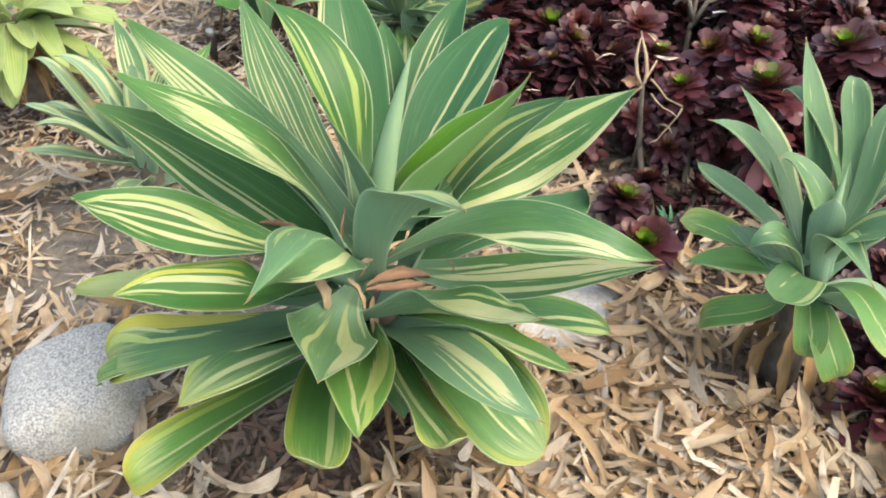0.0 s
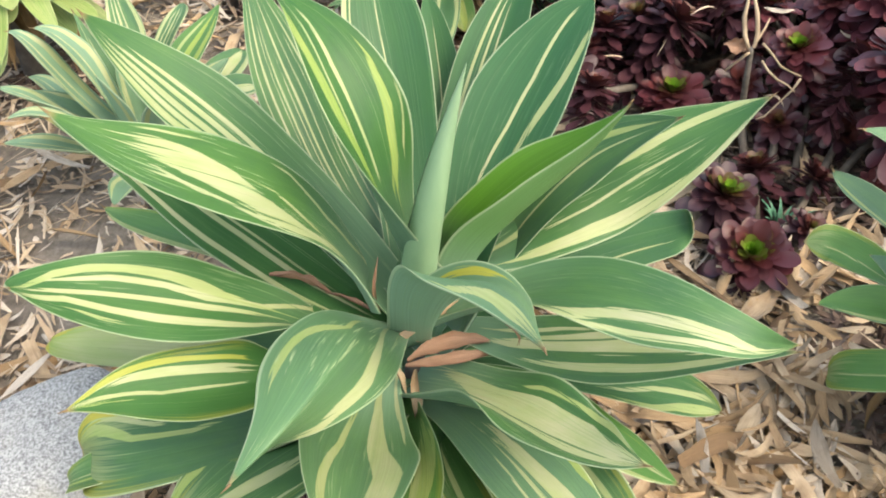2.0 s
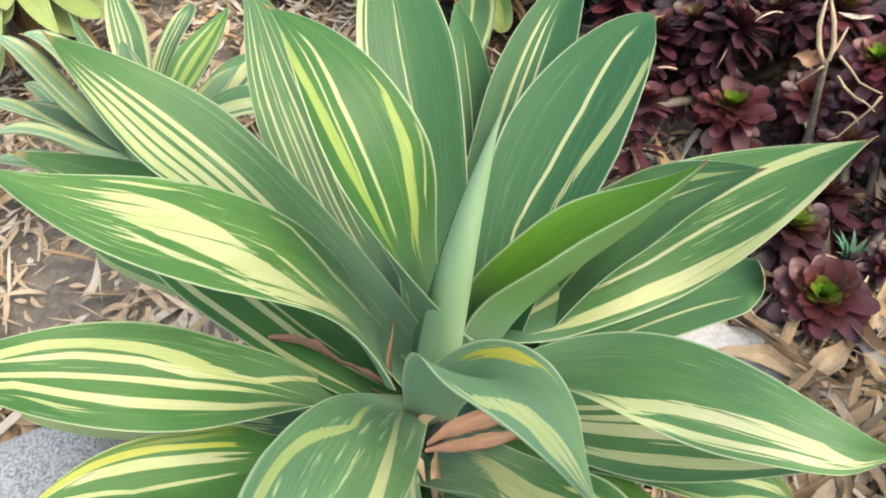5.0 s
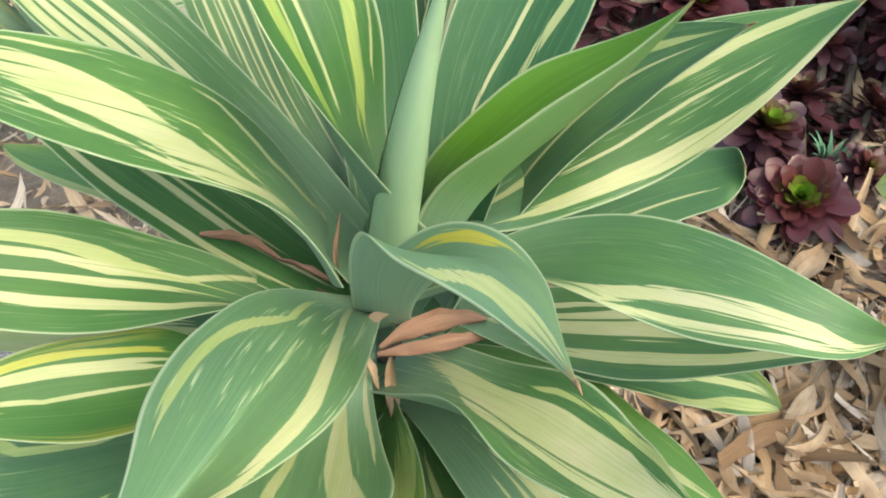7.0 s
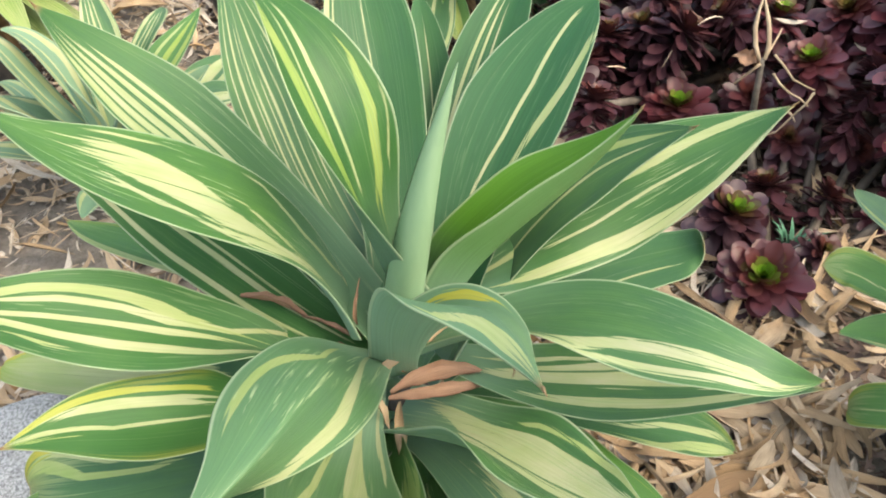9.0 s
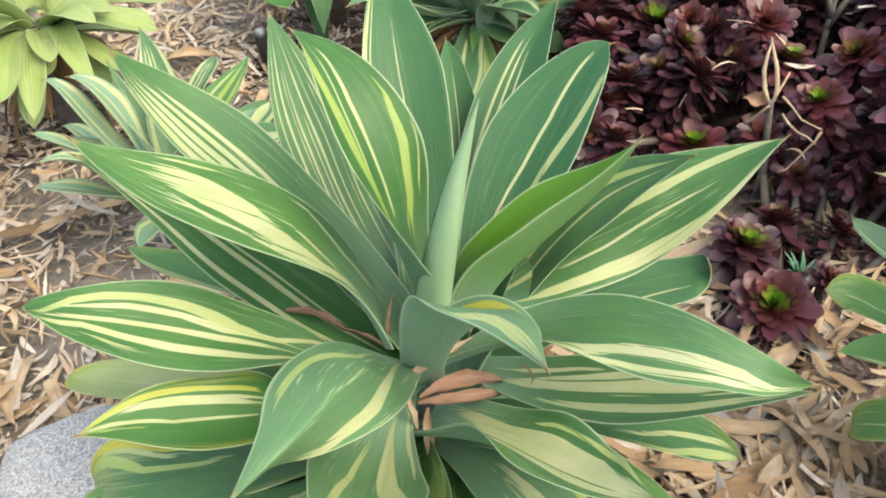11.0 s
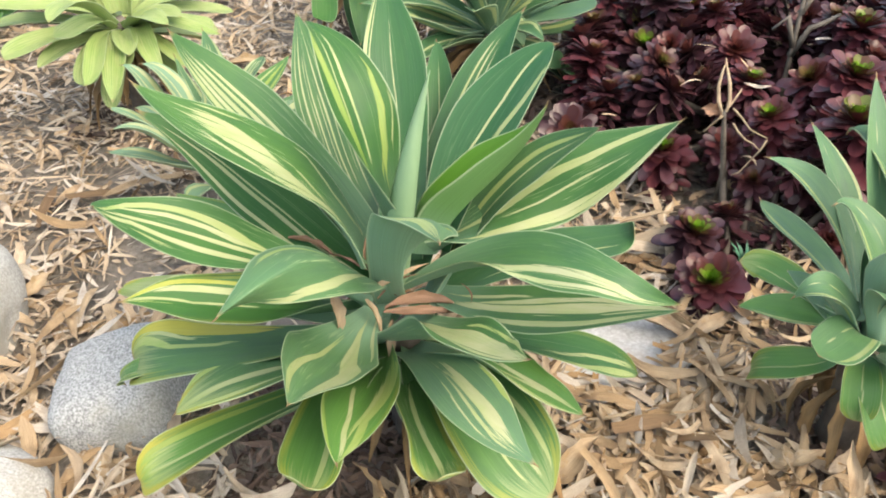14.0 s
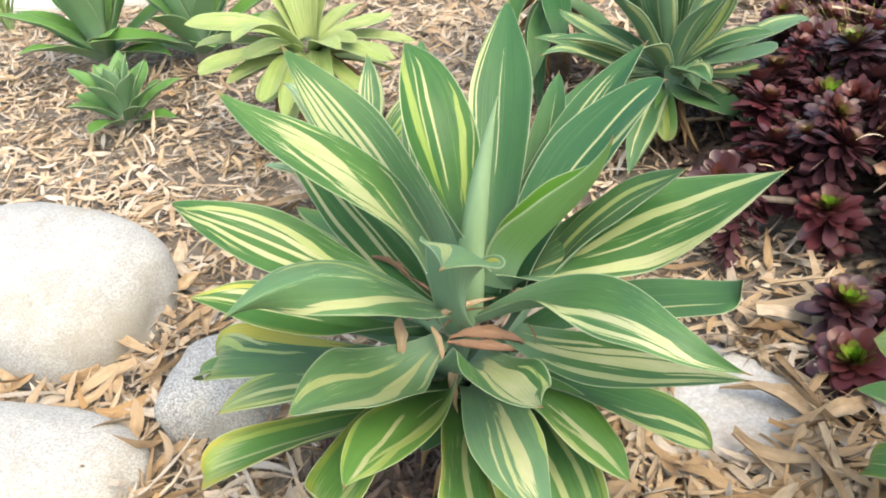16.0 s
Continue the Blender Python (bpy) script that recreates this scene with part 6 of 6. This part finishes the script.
bush = clear_of(shrub_heads(-0.64, 0.75, -0.64, 0.75, 0.14, 0.28, 290, 5, 0.046), eyes, 0.062)
bush = clear_of(bush, [(-0.35, -0.61), (-0.21, -0.38)], 0.05)
boughs = (((-0.214, -0.35, -0.02), (-0.218, -0.352, 0.14), (-0.213, -0.35, 0.284), (-0.210, -0.345, 0.345)), ((-0.214, -0.35, 0.22), (-0.234, -0.35, 0.283), (-0.258, -0.352, 0.256)),
          ((-0.216, -0.35, 0.20), (-0.19, -0.352, 0.262), (-0.164, -0.35, 0.273), (-0.135, -0.34, 0.285)), ((-0.213, -0.35, 0.29), (-0.200, -0.345, 0.315), (-0.175, -0.34, 0.345)))
aeonium((0.74, 2.15, 0), eyes + bush, "dense dark purple aeonium shrub with green-eyed rosettes", 21, len(eyes), boughs)
low = [(-0.038, -0.034, 0.045, 1.3), (-0.066, 0.066, 0.07, 1.15)]
aeonium((0.40, 1.30, 0), low + [(0.06, 0.03, 0.035, 0.8), (0.0, 0.14, 0.06, 1.0), (0.09, 0.13, 0.05, 0.9), (0.17, 0.10, 0.05, 0.8),
        (0.05, 0.24, 0.07, 0.9), (0.15, 0.22, 0.07, 1.0), (0.0, 0.31, 0.10, 1.0), (0.12, 0.31, 0.10, 0.9), (0.24, 0.27, 0.10, 1.0), (0.25, 0.16, 0.07, 0.8)], "low maroon aeonium rosettes beside the pale stone", 22, 2)
front = [(-0.045, 0.03, 0.06, 1.2), (0.03, -0.10, 0.07, 1.2)]
aeonium((0.68, 0.86, 0), front + clear_of(shrub_heads(-0.07, 0.2, -0.18, 0.12, 0.06, 0.13, 18, 8, 0.05), front, 0.06), "low maroon aeonium rosettes beside the path", 23, 2)
aeonium((0.85, 1.30, 0), shrub_heads(-0.2, 0.3, -0.3, 0.3, 0.06, 0.18, 45, 9, 0.06), "dark aeonium rosettes behind the blue-green agave", 24)


def dry_stalk(place):
    """A woody stem with two papery upright blades, a ragged bract and thin hanging arms."""
    top = thing("dry_flower_stalk", place, "tan withered flower stalk with papery blades and hanging arms", "dry stalk")
    knot = (-0.014, -0.03, 0.225)
    stem = part("stem", tube_mesh("stem", [(0, 0, -0.02), (0.006, 0.004, 0.07), (-0.004, -0.012, 0.15), knot], (0.0062, 0.0058, 0.005, 0.0036), GREYWOOD, 9, 0.16, 5), top, "grey woody stem")
    for pts in (((-0.016, -0.030, 0.220), (-0.025, -0.020, 0.240), (-0.027, -0.004, 0.262), (-0.022, 0.010, 0.282), (-0.016, 0.020, 0.298)),
                ((-0.010, -0.030, 0.224), (-0.006, -0.018, 0.242), (-0.008, -0.002, 0.266), (-0.014, 0.012, 0.287), (-0.018, 0.024, 0.304))):
        part("blade", tube_mesh("blade", pts, (0.0024, 0.0036, 0.0034, 0.0022, 0.0008), TWIG, 7, 0.2, 8), stem, "papery tan upright blade")
    part("bract", strap_mesh("bract", (-0.020, -0.028, 0.212), (-0.054, -0.015, 0.220), 0.026, 0.006, SHEATH, 77, 0.9)[0], stem, "ragged brown bract")
    for pts in (((0.0, -0.036, 0.236), (0.018, -0.036, 0.216), (0.034, -0.040, 0.197), (0.048, -0.046, 0.192), (0.064, -0.052, 0.187)),
                ((0.003, -0.040, 0.208), (0.012, -0.05, 0.197), (0.024, -0.066, 0.192), (0.037, -0.076, 0.190), (0.047, -0.086, 0.184)),
                ((0.064, -0.052, 0.183), (0.056, -0.054, 0.165), (0.045, -0.05, 0.142), (0.026, -0.05, 0.110), (0.014, -0.048, 0.102)),
                ((-0.012, -0.030, 0.226), (-0.002, -0.018, 0.235), (0.008, -0.004, 0.244), (0.016, 0.010, 0.250)),
                ((-0.016, -0.032, 0.218), (-0.026, -0.028, 0.204), (-0.036, -0.022, 0.186), (-0.043, -0.02, 0.176))):
        part("arm", tube_mesh("arm", pts, [0.0021 - 0.0002 * k for k in range(len(pts))], TWIG, 6, 0.25, len(pts)), stem)
    return top


dry_stalk((0.390, 1.560, 0))

# ---- leaf litter ----
def cover(x, y):
    """How thick the litter lies, 0 to 1."""
    v = 0.85 + 0.9 * noise.noise((x * 1.7 + 3, y * 1.7, 0.5)) + 0.5 * noise.noise((x * 5, y * 5, 4.2))
    if x > -0.1 and y < 1.25:
        v += 0.5
    if -1.0 < x < -0.35 and 1.0 < y < 1.6:
        v -= 0.25
    if ((x - 0.205) / 0.10) ** 2 + ((y - 1.15) / 0.115) ** 2 < 1:
        return -1
    if ((x + 0.20) / 0.17) ** 2 + ((y - 0.90) / 0.15) ** 2 < 1:
        v -= 1.3
    if ((x - 0.54) / 0.17) ** 2 + ((y - 1.08) / 0.17) ** 2 < 1:
        v -= 1.6
    for a, b, r in ((-0.64, 1.29, 0.13), (-0.86, 1.52, 0.09), (-1.02, 1.48, 0.10), (-1.75, 1.62, 0.16)):
        v -= 0.55 * max(0.0, 1 - ((x - a) ** 2 + (y - b) ** 2) / (r * r))
    v -= 1.5 * max(0.0, 1 - ((x + 0.05) ** 2 + (y - 1.93) ** 2) / 0.05)
    if x > 0.30 and 1.27 < y < 1.62:
        v -= 0.75
    if x > 0.14 and y > 1.62:
        v -= 1.0
    if y > 1.75:
        v += 0.15
    # the leaves thin out away from the bed's middle
    v -= 1.6 * max(0.0, math.hypot((x + 0.6) / 3.4, (y - 1.5) / 2.2) - 0.75)
    return v


def litter(name, count, x0, x1, y0, y1, lo, hi, wlo, whi, seed, material, label, lift=0.012, gate=0.35, even=False, bow=1.0):
    rng = np.random.RandomState(seed)
    verts, faces, uv = [], [], []
    made = 0
    while made < count:
        x, y = rng.uniform(x0, x1), rng.uniform(y0, y1)
        c = 9.0 if even else cover(x, y)
        # ragged edges to each patch
        near = min(x - x0, x1 - x, y - y0, y1 - y) / (0.16 * min(x1 - x0, y1 - y0))
        if near < rng.uniform(0, 1) ** 1.5:
            made += 0.25
            continue
        if c < gate + rng.uniform(-0.2, 0.35):
            if c < -0.5 or rng.uniform() > 0.04:
                made += 0.25
                continue
        made += 1
        ln, wd = rng.uniform(lo, hi), rng.uniform(wlo, whi)
        az = rng.uniform(0, 6.283)
        pitch, rol = (0.4 + 0.6 * bow) * rng.normal(0, 0.24), rng.normal(0, 0.5)
        curl, bend, cup = bow * rng.normal(0, 0.35), bow * rng.normal(0, 0.22), rng.uniform(-0.7, 0.9)
        z = rise(x, y) + rng.uniform(0.003, lift) + abs(math.sin(pitch)) * ln * 0.5 + abs(math.sin(rol)) * wd * 0.4
        st = len(verts)
        ca, sa = math.cos(az), math.sin(az)
        peak = rng.uniform(0.3, 0.6)
        torn, torn_end = rng.choice((0.06, 0.06, 0.4, 0.7)), rng.choice((0.06, 0.06, 0.45, 0.8))
        for j in range(6):
            s = j / 5
            w = wd / 2 * max(torn if s < peak else torn_end, (math.sin(min(1, s / peak) * 1.571) if s < peak else math.cos((s - peak) / (1 - peak) * 1.5)) ** 0.8)
            ax = (s - 0.5) * ln
            ay = bend * ln * (s - 0.5) ** 2 * 2
            az_ = math.sin(pitch) * ax + curl * ln * (s - 0.5) ** 2
            for a in (-1, 0, 1):
                px, py = ax, ay + a * w * math.cos(rol)
                pz = az_ + a * w * math.sin(rol) + cup * w * (a * a)
                verts.append((x + ca * px - sa * py, y + sa * px + ca * py, max(z + pz, rise(x, y) + 0.001)))
                uv.append((0.5 + a * 0.5, s))
        faces += grid_faces(3, 6, st)
    ob = new(name, mesh_of(name, verts, faces, material, True, uv))
    return tagged(ob, label, "leaf litter", kind="stuff")


litter("leaf_litter", 20000, -3.7, 1.7, 0.0, 3.5, 0.025, 0.085, 0.004, 0.014, 31, LITTER, "dry tan fallen leaves strewn over the soil", 0.016)
litter("leaf_litter", 1100, -1.1, 1.15, 0.3, 1.65, 0.06, 0.13, 0.012, 0.024, 32, THICK, "larger dry tan leaves lying on top", 0.03, 0.6)
litter("leaf_litter", 2900, -0.27, 0.76, 0.38, 1.38, 0.03, 0.10, 0.006, 0.018, 40, THICK, "thick dry tan leaves heaped beside the agave", 0.03, 0.2)
litter("leaf_litter", 9000, -5.2, 3.4, -1.9, 5.2, 0.03, 0.09, 0.005, 0.015, 43, LITTER, "scattered dry leaves round the planting bed", 0.014, 0.1)
litter("leaf_chips", 21000, -3.6, 1.7, 0.0, 3.4, 0.008, 0.032, 0.003, 0.009, 34, LITTER, "small broken bits of dry leaf on the soil", 0.010, 0.1)
litter("twig_litter", 9500, -3.6, 1.7, 0.0, 3.4, 0.03, 0.12, 0.0015, 0.004, 33, LITTER, "thin dry twigs and leaf stalks on the ground", 0.024, 0.15, False, 0.2)
# these dark bits carry the plants' shade as well as dead leaves
litter("dead_leaf_litter", 9600, 0.24, 1.75, 1.22, 3.1, 0.012, 0.045, 0.006, 0.016, 35, SHADED_HUMUS, "decayed aeonium leaves darkened for the shade under the shrub", 0.014, 0.1, True)
litter("dead_leaf_litter", 900, -0.32, 0.12, 1.80, 2.22, 0.015, 0.06, 0.006, 0.016, 36, SHADED_HUMUS, "decayed leaves darkened for the shade under the grey-green agave", 0.02, 0.1, True)
litter("dead_leaf_litter", 700, -0.62, -0.28, 1.98, 2.40, 0.015, 0.06, 0.006, 0.016, 37, SHADED_HUMUS, "decayed leaves darkened for the shade under the broad-leaved agave", 0.02, 0.1, True)
litter("dead_leaf_litter", 900, 0.42, 0.76, 0.84, 1.24, 0.015, 0.05, 0.006, 0.014, 38, SHADED_HUMUS, "decayed leaves darkened for the shade under the blue-green agave", 0.016, 0.1, True)
litter("dead_leaf_litter", 900, -0.37, 0.0, 0.74, 1.04, 0.012, 0.05, 0.004, 0.012, 41, SHADED_HUMUS, "dark brown decayed bits under the striped agave", 0.012, 0.1, True)
litter("dead_leaf_litter", 500, -1.05, -0.72, 1.64, 1.96, 0.015, 0.05, 0.006, 0.014, 39, SHADED_HUMUS, "decayed leaves darkened for the shade under the pale agave", 0.016, 0.1, True)
litter("lodged_litter", 420, 0.05, 1.45, 1.5, 2.95, 0.015, 0.06, 0.002, 0.008, 44, LITTER, "pale dry bits lodged among the aeonium rosettes", 0.27, 0.1, True)
